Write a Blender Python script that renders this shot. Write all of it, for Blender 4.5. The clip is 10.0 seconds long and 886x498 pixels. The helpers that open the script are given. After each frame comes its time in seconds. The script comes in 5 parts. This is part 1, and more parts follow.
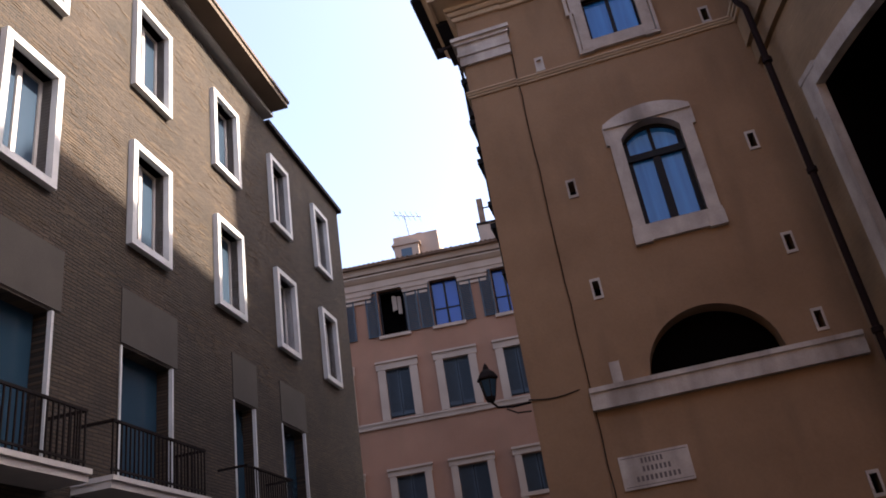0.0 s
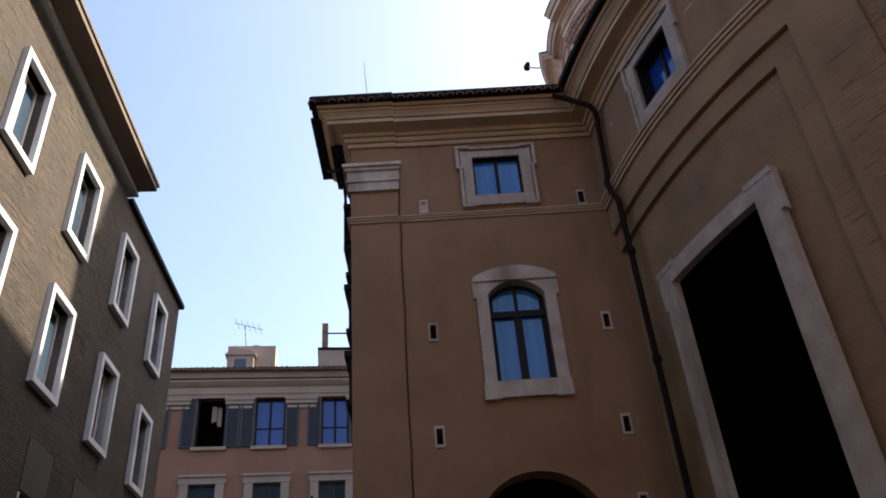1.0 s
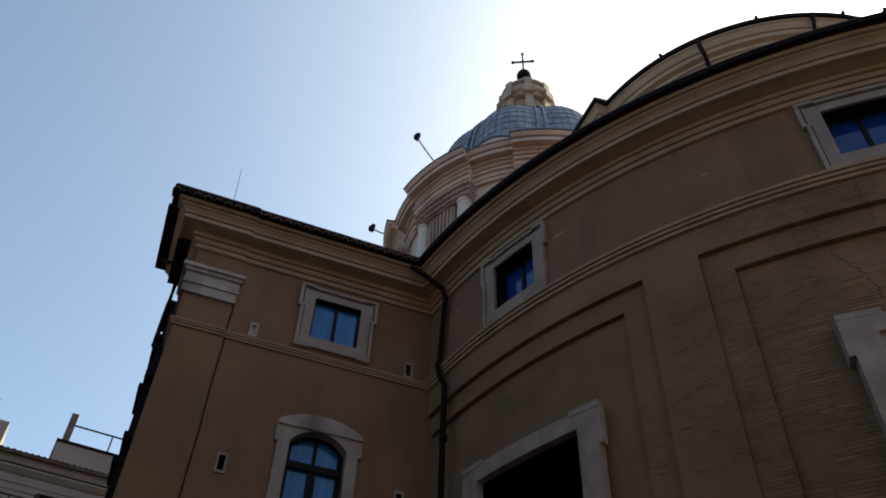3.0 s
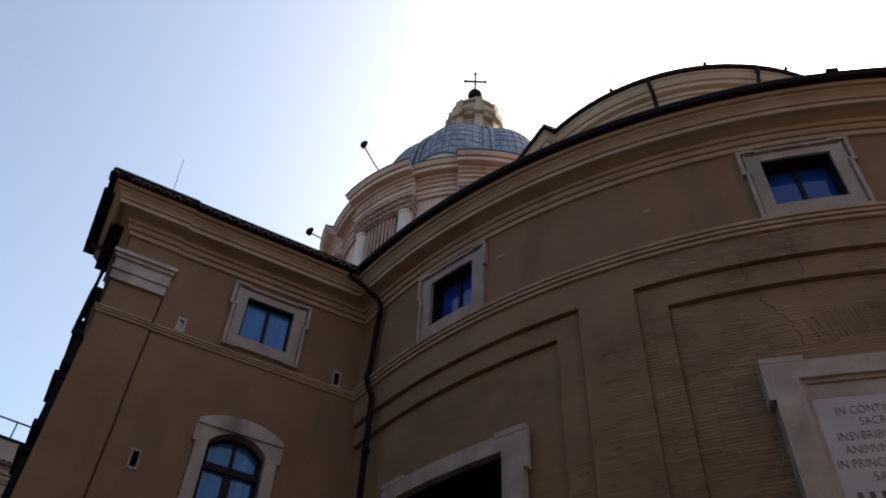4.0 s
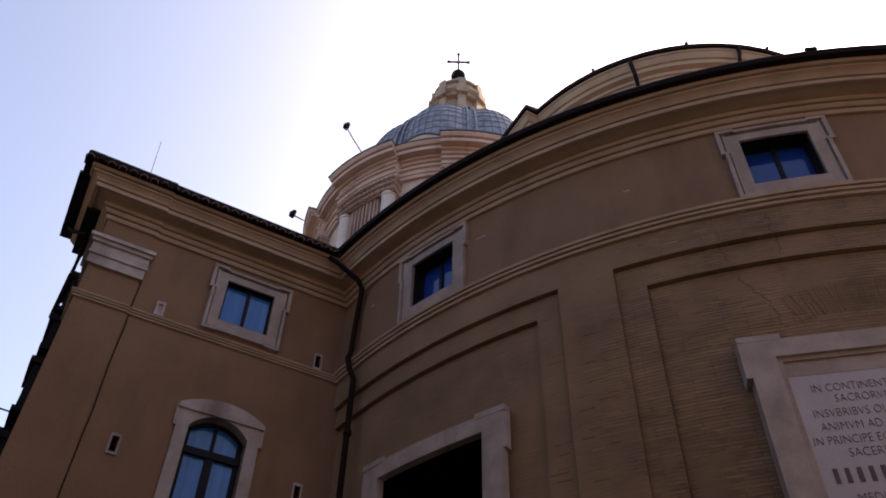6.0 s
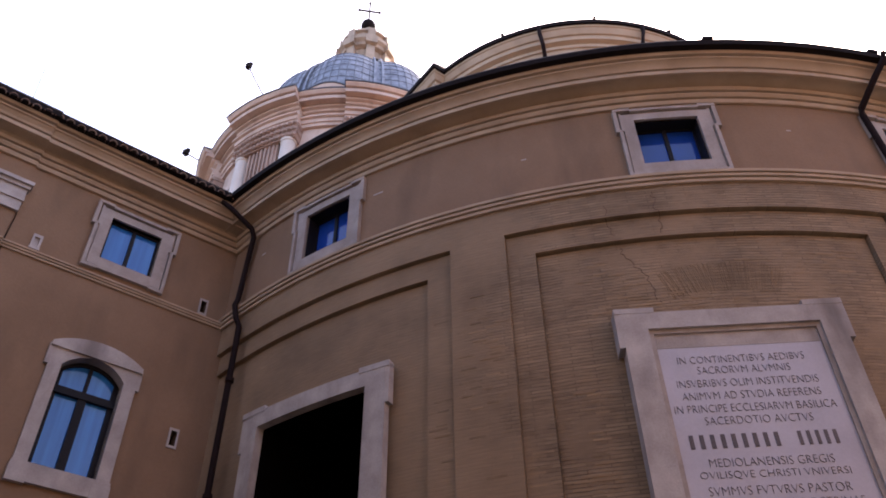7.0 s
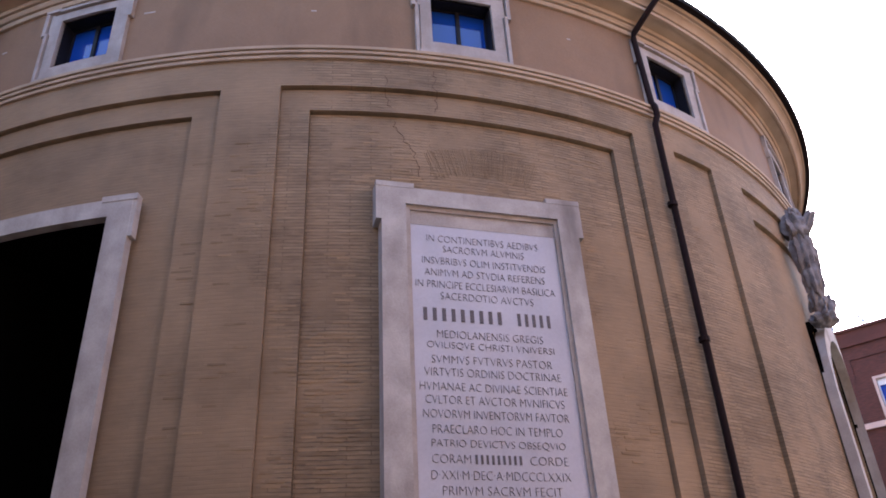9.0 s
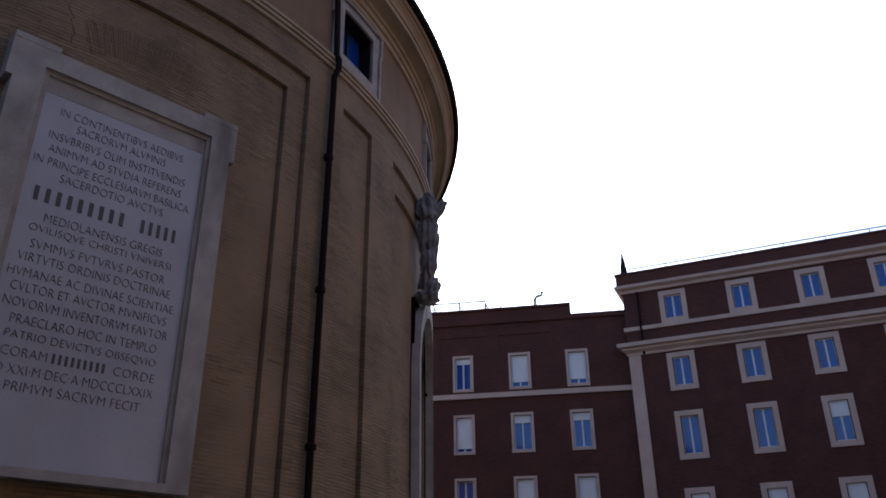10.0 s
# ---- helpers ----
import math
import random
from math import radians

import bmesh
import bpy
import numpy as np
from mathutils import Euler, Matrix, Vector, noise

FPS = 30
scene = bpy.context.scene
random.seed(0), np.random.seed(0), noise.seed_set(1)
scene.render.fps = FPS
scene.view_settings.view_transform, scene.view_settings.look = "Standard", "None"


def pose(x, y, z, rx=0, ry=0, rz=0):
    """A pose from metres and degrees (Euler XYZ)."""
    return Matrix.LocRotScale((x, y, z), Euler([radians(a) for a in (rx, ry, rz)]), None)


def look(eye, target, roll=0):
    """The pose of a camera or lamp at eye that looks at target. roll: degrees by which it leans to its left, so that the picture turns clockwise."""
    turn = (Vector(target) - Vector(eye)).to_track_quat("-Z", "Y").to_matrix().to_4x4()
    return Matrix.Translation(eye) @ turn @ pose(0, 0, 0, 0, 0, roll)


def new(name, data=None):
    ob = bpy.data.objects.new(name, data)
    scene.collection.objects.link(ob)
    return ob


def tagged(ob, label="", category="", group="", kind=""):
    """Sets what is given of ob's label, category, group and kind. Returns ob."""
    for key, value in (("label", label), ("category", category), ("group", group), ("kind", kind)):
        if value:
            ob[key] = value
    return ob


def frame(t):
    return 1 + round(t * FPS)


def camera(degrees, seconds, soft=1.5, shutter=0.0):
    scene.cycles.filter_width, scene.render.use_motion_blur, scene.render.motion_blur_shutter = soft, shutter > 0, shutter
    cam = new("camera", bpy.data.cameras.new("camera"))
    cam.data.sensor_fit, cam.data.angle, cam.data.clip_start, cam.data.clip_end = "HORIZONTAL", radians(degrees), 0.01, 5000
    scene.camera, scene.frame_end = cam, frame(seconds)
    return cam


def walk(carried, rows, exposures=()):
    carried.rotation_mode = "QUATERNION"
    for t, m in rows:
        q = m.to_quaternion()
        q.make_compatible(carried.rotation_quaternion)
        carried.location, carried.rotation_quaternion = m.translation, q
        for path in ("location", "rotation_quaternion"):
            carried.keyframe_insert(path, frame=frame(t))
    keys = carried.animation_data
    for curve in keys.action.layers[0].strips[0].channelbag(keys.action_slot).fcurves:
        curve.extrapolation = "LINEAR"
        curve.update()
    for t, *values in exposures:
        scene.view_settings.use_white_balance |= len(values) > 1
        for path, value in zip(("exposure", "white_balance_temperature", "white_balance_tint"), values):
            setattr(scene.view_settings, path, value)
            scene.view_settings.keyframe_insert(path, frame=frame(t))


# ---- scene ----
LENS = 57.96
PATH = [
    (0.0, 1.050, -0.125, 1.479, 18.46, 25.64, -9.36),
    (0.5, 0.842, -0.116, 1.474, 12.60, 29.25, -7.84),
    (1.0, 0.638, -0.150, 1.531, 4.32, 33.69, -4.71),
    (1.5, 0.460, -0.096, 1.547, 1.63, 37.87, -3.80),
    (2.0, 0.161, -0.109, 1.552, -1.66, 39.47, -0.65),
    (2.5, -0.049, -0.096, 1.555, -5.11, 41.71, 2.63),
    (3.0, -0.181, -0.027, 1.580, -14.19, 44.54, 2.51),
    (3.2, -0.182, -0.047, 1.602, -17.05, 45.27, 3.10),
    (4.3, -0.298, 0.052, 1.621, -20.83, 45.69, 3.14),
    (4.5, -0.265, 0.059, 1.634, -20.70, 45.68, 3.12),
    (5.0, -0.256, 0.037, 1.644, -21.00, 45.93, 2.42),
    (5.2, -0.219, 0.023, 1.645, -21.11, 46.02, 2.18),
    (6.3, -0.179, 0.011, 1.656, -24.15, 43.26, 0.79),
    (6.5, -0.197, -0.003, 1.671, -26.40, 42.48, 0.11),
    (7.0, -0.195, -0.073, 1.632, -32.35, 41.22, -0.97),
    (7.5, -0.178, -0.064, 1.606, -37.40, 40.32, -2.20),
    (8.0, -0.151, -0.049, 1.620, -41.42, 39.01, -3.04),
    (8.5, -0.093, -0.053, 1.600, -45.83, 35.94, -3.46),
    (9.0, -0.151, -0.138, 1.603, -52.13, 30.75, -3.17),
    (9.5, -0.184, -0.183, 1.591, -62.31, 27.80, -2.35),
    (9.7, -0.178, -0.258, 1.586, -68.43, 26.75, -1.41),
    (10.0, -0.131, -0.230, 1.556, -80.20, 25.45, -0.61),
]


def aim(x, y, z, yaw, pitch, roll):
    """Camera pose from heading (left positive), upward tilt and lean, in degrees."""
    a, p = radians(yaw), radians(pitch)
    way = Vector((-math.sin(a) * math.cos(p), math.cos(a) * math.cos(p), math.sin(p)))
    return look((x, y, z), Vector((x, y, z)) + way, roll)


EXPOSURES = [(0.0, 2.3, 7300, 13), (0.5, 1.7, 7200, 6), (1.0, 1.9, 7200, 5), (1.5, 1.4, 7000, -5), (2.0, 1.4, 6950, -6), (2.5, 1.5, 6900, -6), (3.0, 1.08, 6900, -4), (3.2, 1.1, 6950, -3), (4.5, 1.45, 7400, 5), (5.2, 1.45, 7400, 6), (6.5, 1.85, 7600, 22),
             (7.5, 3.3, 6400, 17), (9.0, 3.35, 6200, 13), (9.5, 3.35, 6200, 12), (9.8, 2.2, 5900, 6), (10.0, 1.22, 5600, 2)]
cam = camera(LENS, 10.0, soft=1.8)
walk(cam, [(r[0], aim(*r[1:])) for r in PATH], EXPOSURES)

# ---- light ----
SUN_AZ, SUN_EL = 67.0, 42.0     # degrees east of +y, and above the horizon
world = bpy.data.worlds.new("sky")
scene.world = world
world.use_nodes = True
wn_ = world.node_tree.nodes
wl_ = world.node_tree.links
sky = wn_.new("ShaderNodeTexSky")
sky.sky_type = "NISHITA"
sky.sun_disc = False
sky.sun_elevation = radians(SUN_EL)
sky.sun_rotation = radians(SUN_AZ)
sky.air_density, sky.dust_density, sky.ozone_density = 0.7, 3.0, 1.0
wl_.new(sky.outputs[0], wn_["Background"].inputs[0])
wn_["Background"].inputs[1].default_value = 0.15
sun_data = bpy.data.lights.new("sun", "SUN")
sun_data.energy, sun_data.angle, sun_data.color = 4.2, radians(0.6), (1.0, 0.93, 0.82)
sun = new("sun", sun_data)
sa, se = radians(SUN_AZ), radians(SUN_EL)
sun_way = Vector((math.sin(sa) * math.cos(se), math.cos(sa) * math.cos(se), math.sin(se)))
sun.matrix_world = look(sun_way * 100, (0, 0, 0))


# ---- materials ----
def mat(name, a, b, scale=3.0, fine=60.0, rough=0.85, metal=0.0, bump=0.3, dist=0.01, stain=0.0, stain_col=(0.05, 0.04, 0.03), spread=0.5):
    """Two-scale mottled surface from colour a to b, with fine relief and optional streaky stains."""
    m = bpy.data.materials.new(name)
    m.use_nodes = True
    n, l = m.node_tree.nodes, m.node_tree.links
    p = n["Principled BSDF"]
    geo = n.new("ShaderNodeNewGeometry")
    big = n.new("ShaderNodeTexNoise")
    big.inputs["Scale"].default_value, big.inputs["Detail"].default_value = scale, 6
    small = n.new("ShaderNodeTexNoise")
    small.inputs["Scale"].default_value, small.inputs["Detail"].default_value = fine, 4
    l.new(geo.outputs["Position"], big.inputs["Vector"])
    l.new(geo.outputs["Position"], small.inputs["Vector"])
    mixf = n.new("ShaderNodeMath")
    mixf.operation = "MULTIPLY_ADD"
    l.new(small.outputs[0], mixf.inputs[0])
    mixf.inputs[1].default_value = 0.35
    l.new(big.outputs[0], mixf.inputs[2])
    ramp = n.new("ShaderNodeMapRange")
    ramp.inputs[1].default_value, ramp.inputs[2].default_value = 0.67 - spread / 2, 0.67 + spread / 2
    l.new(mixf.outputs[0], ramp.inputs[0])
    mix = n.new("ShaderNodeMix")
    mix.data_type = "RGBA"
    mix.inputs[6].default_value, mix.inputs[7].default_value = (*a, 1), (*b, 1)
    l.new(ramp.outputs[0], mix.inputs[0])
    col = mix.outputs[2]
    if stain:
        st = n.new("ShaderNodeTexNoise")
        mp = n.new("ShaderNodeMapping")
        mp.inputs["Scale"].default_value = (1.6, 1.6, 0.35)
        l.new(geo.outputs["Position"], mp.inputs[0])
        l.new(mp.outputs[0], st.inputs["Vector"])
        st.inputs["Scale"].default_value, st.inputs["Detail"].default_value = 1.0, 8
        sr = n.new("ShaderNodeMapRange")
        sr.inputs[1].default_value, sr.inputs[2].default_value, sr.inputs[4].default_value = 0.52, 0.75, stain
        l.new(st.outputs[0], sr.inputs[0])
        mx = n.new("ShaderNodeMix")
        mx.data_type = "RGBA"
        l.new(sr.outputs[0], mx.inputs[0])
        l.new(col, mx.inputs[6])
        mx.inputs[7].default_value = (*stain_col, 1)
        col = mx.outputs[2]
    l.new(col, p.inputs["Base Color"])
    p.inputs["Roughness"].default_value, p.inputs["Metallic"].default_value = rough, metal
    if bump:
        bp = n.new("ShaderNodeBump")
        bp.inputs["Strength"].default_value, bp.inputs["Distance"].default_value = bump, dist
        l.new(mixf.outputs[0], bp.inputs["Height"])
        l.new(bp.outputs[0], p.inputs["Normal"])
    return m


def brick_mat(name, a, b, mortar, width=0.26, row=0.062, gap=0.008, wear=0.5, bump=0.6, cover=None, kept=None):
    """Coursed brick from the wall's own metre coordinates; cover: (colour, amount) of worn plaster left on it."""
    m = bpy.data.materials.new(name)
    m.use_nodes = True
    n, l = m.node_tree.nodes, m.node_tree.links
    p = n["Principled BSDF"]
    uv = n.new("ShaderNodeUVMap")
    geo = n.new("ShaderNodeNewGeometry")
    wob = n.new("ShaderNodeTexNoise")
    wob.inputs["Scale"].default_value = 2.5
    l.new(uv.outputs[0], wob.inputs["Vector"])
    add = n.new("ShaderNodeVectorMath")
    add.operation = "MULTIPLY_ADD"
    add.inputs[1].default_value = (0.03, 0.03, 0.0)
    l.new(wob.outputs[1], add.inputs[0])
    l.new(uv.outputs[0], add.inputs[2])
    br = n.new("ShaderNodeTexBrick")
    br.inputs["Scale"].default_value = 1.0
    br.inputs["Brick Width"].default_value, br.inputs["Row Height"].default_value = width, row
    br.inputs["Mortar Size"].default_value, br.inputs["Mortar Smooth"].default_value = gap, 0.4
    br.inputs["Color1"].default_value, br.inputs["Color2"].default_value, br.inputs["Mortar"].default_value = (*a, 1), (*b, 1), (*mortar, 1)
    l.new(add.outputs[0], br.inputs["Vector"])
    big = n.new("ShaderNodeTexNoise")
    big.inputs["Scale"].default_value, big.inputs["Detail"].default_value = 0.9, 8
    l.new(geo.outputs["Position"], big.inputs["Vector"])
    fine = n.new("ShaderNodeTexNoise")
    fine.inputs["Scale"].default_value, fine.inputs["Detail"].default_value, fine.inputs["Roughness"].default_value = 1.0, 5, 0.6
    along = n.new("ShaderNodeMapping")
    along.inputs["Scale"].default_value = (3.5, 24.0, 1.0)
    l.new(add.outputs[0], along.inputs[0])
    l.new(along.outputs[0], fine.inputs["Vector"])
    mr = n.new("ShaderNodeMapRange")
    mr.inputs[1].default_value, mr.inputs[2].default_value, mr.inputs[3].default_value, mr.inputs[4].default_value = 0.3, 0.7, 1 - wear, 1 + wear * 0.4
    l.new(big.outputs[0], mr.inputs[0])
    fr = n.new("ShaderNodeMapRange")
    fr.inputs[1].default_value, fr.inputs[2].default_value, fr.inputs[3].default_value, fr.inputs[4].default_value = 0.3, 0.7, 0.68, 1.28
    l.new(fine.outputs[0], fr.inputs[0])
    mul = n.new("ShaderNodeMath")
    mul.operation = "MULTIPLY"
    l.new(mr.outputs[0], mul.inputs[0])
    l.new(fr.outputs[0], mul.inputs[1])
    sc = n.new("ShaderNodeVectorMath")
    sc.operation = "SCALE"
    l.new(br.outputs[0], sc.inputs[0])
    l.new(mul.outputs[0], sc.inputs[3])
    col = sc.outputs[0]
    height = br.outputs[1]
    if cover:     # kept: run of wall, in metres, before which the plaster is nearly whole
        cn = n.new("ShaderNodeTexNoise")
        cn.inputs["Scale"].default_value, cn.inputs["Detail"].default_value, cn.inputs["Roughness"].default_value = 0.55, 10, 0.7
        l.new(geo.outputs["Position"], cn.inputs["Vector"])
        cr = n.new("ShaderNodeMapRange")
        cr.inputs[1].default_value, cr.inputs[2].default_value = 0.60 - cover[1] * 0.35, 0.68 - cover[1] * 0.35
        cr.inputs[3].default_value, cr.inputs[4].default_value = 0.25, 0.9
        cover_at = cn.outputs[0]
        if kept:
            run = n.new("ShaderNodeSeparateXYZ")
            l.new(uv.outputs[0], run.inputs[0])
            ramp = n.new("ShaderNodeMapRange")
            ramp.inputs[1].default_value, ramp.inputs[2].default_value, ramp.inputs[3].default_value, ramp.inputs[4].default_value = kept - 0.9, kept + 0.9, 0.16, -0.06
            l.new(run.outputs[0], ramp.inputs[0])
            more = n.new("ShaderNodeMath")
            l.new(cover_at, more.inputs[0])
            l.new(ramp.outputs[0], more.inputs[1])
            cover_at = more.outputs[0]
        l.new(cover_at, cr.inputs[0])
        mx = n.new("ShaderNodeMix")
        mx.data_type = "RGBA"
        tint = n.new("ShaderNodeVectorMath")
        tint.operation = "SCALE"
        tint.inputs[0].default_value = cover[0]
        calm = n.new("ShaderNodeMapRange")
        calm.inputs[1].default_value, calm.inputs[2].default_value, calm.inputs[3].default_value, calm.inputs[4].default_value = 0.3, 0.7, 0.93, 1.07
        l.new(fine.outputs[0], calm.inputs[0])
        soft_ = n.new("ShaderNodeMath")
        soft_.operation = "MULTIPLY"
        l.new(mr.outputs[0], soft_.inputs[0])
        l.new(calm.outputs[0], soft_.inputs[1])
        l.new(soft_.outputs[0], tint.inputs[3])
        l.new(cr.outputs[0], mx.inputs[0])
        l.new(col, mx.inputs[6])
        l.new(tint.outputs[0], mx.inputs[7])
        col = mx.outputs[2]
        hm = n.new("ShaderNodeMix")
        l.new(cr.outputs[0], hm.inputs[0])
        l.new(br.outputs[1], hm.inputs[2])
        hm.inputs[3].default_value = 0.15
        height = hm.outputs[0]
    l.new(col, p.inputs["Base Color"])
    p.inputs["Roughness"].default_value = 0.9
    inv = n.new("ShaderNodeMath")
    inv.operation = "MULTIPLY_ADD"
    inv.inputs[1].default_value = -1.0
    l.new(height, inv.inputs[0])
    if cover:
        bare = n.new("ShaderNodeMath")
        bare.operation = "MULTIPLY_ADD"
        bare.inputs[1].default_value, bare.inputs[2].default_value = -0.85, 1.0
        l.new(cr.outputs[0], bare.inputs[0])
        relief = n.new("ShaderNodeMath")
        relief.operation = "MULTIPLY"
        l.new(fine.outputs[0], relief.inputs[0])
        l.new(bare.outputs[0], relief.inputs[1])
        l.new(relief.outputs[0], inv.inputs[2])
    else:
        l.new(fine.outputs[0], inv.inputs[2])
    bp = n.new("ShaderNodeBump")
    bp.inputs["Strength"].default_value, bp.inputs["Distance"].default_value = bump, 0.012
    l.new(inv.outputs[0], bp.inputs["Height"])
    l.new(bp.outputs[0], p.inputs["Normal"])
    return m


def plain(name, col, rough=0.5, metal=0.0):
    return mat(name, tuple(c * 0.85 for c in col), tuple(min(1, c * 1.12) for c in col), 4, 90, rough, metal, 0.1, 0.003)


def pane_mat(name, tint):
    """Old window glass; tint colours a dim room, pale curtain and painted sky reflection."""
    m = bpy.data.materials.new(name)
    m.use_nodes = True
    n, l = m.node_tree.nodes, m.node_tree.links
    p = n["Principled BSDF"]
    p.inputs["Base Color"].default_value = (*tint, 1)
    p.inputs["Roughness"].default_value = 0.06
    p.inputs["IOR"].default_value = 1.5
    p.inputs["Specular IOR Level"].default_value = 0.5
    geo = n.new("ShaderNodeNewGeometry")
    nz = n.new("ShaderNodeTexNoise")
    nz.inputs["Scale"].default_value = 1.5
    l.new(geo.outputs["Position"], nz.inputs["Vector"])
    bp = n.new("ShaderNodeBump")
    bp.inputs["Strength"].default_value, bp.inputs["Distance"].default_value = 0.05, 0.02
    l.new(nz.outputs[0], bp.inputs["Height"])
    l.new(bp.outputs[0], p.inputs["Normal"])
    return m


M_PLASTER = mat("ochre_plaster", (0.190, 0.111, 0.064), (0.262, 0.158, 0.095), 0.8, 22, 0.92, 0, 0.9, 0.014, 0.4, (0.10, 0.065, 0.042), 0.6)
M_BRICKWALL = brick_mat("worn_plaster_on_brick", (0.312, 0.212, 0.128), (0.230, 0.148, 0.086), (0.112, 0.072, 0.043), 0.62, 0.056, 0.007, 0.30, 1.0, ((0.272, 0.178, 0.106), 0.50), 49.6)
M_MOULD = mat("cream_stucco", (0.355, 0.25, 0.168), (0.47, 0.345, 0.245), 1.5, 50, 0.85, 0, 0.2, 0.004, 0.3, (0.2, 0.15, 0.11))
M_STONE = mat("travertine", (0.30, 0.255, 0.235), (0.47, 0.415, 0.39), 2.6, 35, 0.8, 0, 0.6, 0.010, 0.85, (0.13, 0.10, 0.09))
M_WINSTONE = mat("soiled_or_shaded_travertine", (0.27, 0.22, 0.195), (0.42, 0.355, 0.325), 3.0, 35, 0.85, 0, 0.5, 0.006, 0.7, (0.18, 0.14, 0.12))
M_MARBLE = mat("pale_marble", (0.395, 0.375, 0.43), (0.50, 0.475, 0.535), 1.2, 25, 0.55, 0, 0.15, 0.003, 0.35, (0.33, 0.29, 0.29))
M_ENGRAVE = plain("dark_letter_paint", (0.10, 0.08, 0.085), 0.7)
M_IRON = plain("dark_painted_metal", (0.010, 0.006, 0.006), 0.85)
M_IRON.node_tree.nodes["Principled BSDF"].inputs["Specular IOR Level"].default_value = 0.15
M_PIPE = plain("dark_maroon_pipe_paint", (0.013, 0.006, 0.006), 0.85)
M_PIPE.node_tree.nodes["Principled BSDF"].inputs["Specular IOR Level"].default_value = 0.15
M_DARK = plain("dark_timber", (0.03, 0.025, 0.022), 0.6)
# near-black colour stands in for the shade inside rooms and openings
M_VOID = plain("interior_shade_black", (0.003, 0.0025, 0.0025), 0.95)
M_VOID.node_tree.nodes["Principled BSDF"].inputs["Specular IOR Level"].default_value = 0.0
M_SASH = plain("dark_window_wood", (0.008, 0.007, 0.010), 0.6)
M_SASH.node_tree.nodes["Principled BSDF"].inputs["Specular IOR Level"].default_value = 0.2
# the sky's blue reflection is painted into the base colour of these panes
M_SKY_GLASS = pane_mat("sky_tinted_window_glass", (0.008, 0.045, 0.25))
M_CURTAIN_GLASS = pane_mat("sky_tinted_curtained_glass", (0.05, 0.25, 0.72))
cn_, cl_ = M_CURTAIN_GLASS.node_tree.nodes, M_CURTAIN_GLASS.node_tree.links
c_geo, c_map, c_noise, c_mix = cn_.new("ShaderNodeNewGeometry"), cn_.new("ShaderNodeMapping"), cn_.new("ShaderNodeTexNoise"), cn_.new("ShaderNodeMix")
c_map.inputs["Scale"].default_value = (9.0, 9.0, 0.5)     # upright folds of a curtain, tinted the blue of reflected sky
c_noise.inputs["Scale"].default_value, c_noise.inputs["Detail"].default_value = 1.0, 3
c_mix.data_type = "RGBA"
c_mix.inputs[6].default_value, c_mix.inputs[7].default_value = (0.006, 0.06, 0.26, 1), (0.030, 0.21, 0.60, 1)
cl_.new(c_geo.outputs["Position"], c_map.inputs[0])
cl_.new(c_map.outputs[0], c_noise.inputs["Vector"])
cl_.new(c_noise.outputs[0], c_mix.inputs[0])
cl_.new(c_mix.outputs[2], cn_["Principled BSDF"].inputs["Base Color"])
M_TILE = mat("old_roof_tile", (0.10, 0.06, 0.045), (0.22, 0.13, 0.09), 3, 40, 0.9, 0, 0.4, 0.01)
M_LEAD = mat("weathered_lead", (0.085, 0.095, 0.12), (0.30, 0.315, 0.36), 2.2, 9, 0.5, 0.2, 0.3, 0.01, 0.4, (0.10, 0.10, 0.13))
M_DOME = mat("pink_travertine", (0.43, 0.30, 0.24), (0.58, 0.42, 0.345), 0.6, 14, 0.85, 0, 0.3, 0.02, 0.45, (0.28, 0.18, 0.14))
M_PIER = mat("weathered_pink_stone", (0.27, 0.165, 0.125), (0.42, 0.28, 0.22), 0.9, 14, 0.88, 0, 0.3, 0.015, 0.5, (0.16, 0.10, 0.08))
M_LANTERN = mat("yellowed_travertine", (0.33, 0.235, 0.165), (0.48, 0.35, 0.26), 1.2, 12, 0.88, 0, 0.3, 0.015, 0.6, (0.15, 0.10, 0.07))
M_WHITECOL = mat("white_stone", (0.46, 0.37, 0.32), (0.58, 0.49, 0.43), 1.0, 20, 0.7, 0, 0.2, 0.01)
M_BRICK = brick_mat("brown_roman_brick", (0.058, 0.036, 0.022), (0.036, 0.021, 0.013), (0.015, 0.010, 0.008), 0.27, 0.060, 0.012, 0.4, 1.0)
M_WFRAME = mat("white_window_stone", (0.42, 0.42, 0.44), (0.56, 0.56, 0.58), 2.0, 40, 0.7, 0, 0.1, 0.003)
M_CONC = mat("pale_concrete", (0.42, 0.38, 0.37), (0.52, 0.48, 0.47), 1.2, 30, 0.85, 0, 0.2, 0.005, 0.3, (0.3, 0.27, 0.25))
M_PEACH = mat("peach_plaster", (0.215, 0.100, 0.064), (0.275, 0.132, 0.086), 0.5, 25, 0.9, 0, 0.15, 0.005, 0.3, (0.20, 0.11, 0.07))
M_CREAM = mat("cream_trim", (0.29, 0.205, 0.165), (0.37, 0.27, 0.22), 1.0, 30, 0.85, 0, 0.15, 0.004)
M_SHUTTER = plain("grey_green_shutter", (0.030, 0.040, 0.055), 0.7)
M_RED = brick_mat("dark_red_brick", (0.074, 0.021, 0.014), (0.053, 0.015, 0.010), (0.062, 0.022, 0.016), 0.26, 0.065, 0.008, 0.25, 0.3)
M_REDTRIM = mat("pinkish_stone_trim", (0.36, 0.26, 0.22), (0.46, 0.34, 0.29), 1.0, 30, 0.8, 0, 0.15, 0.004)
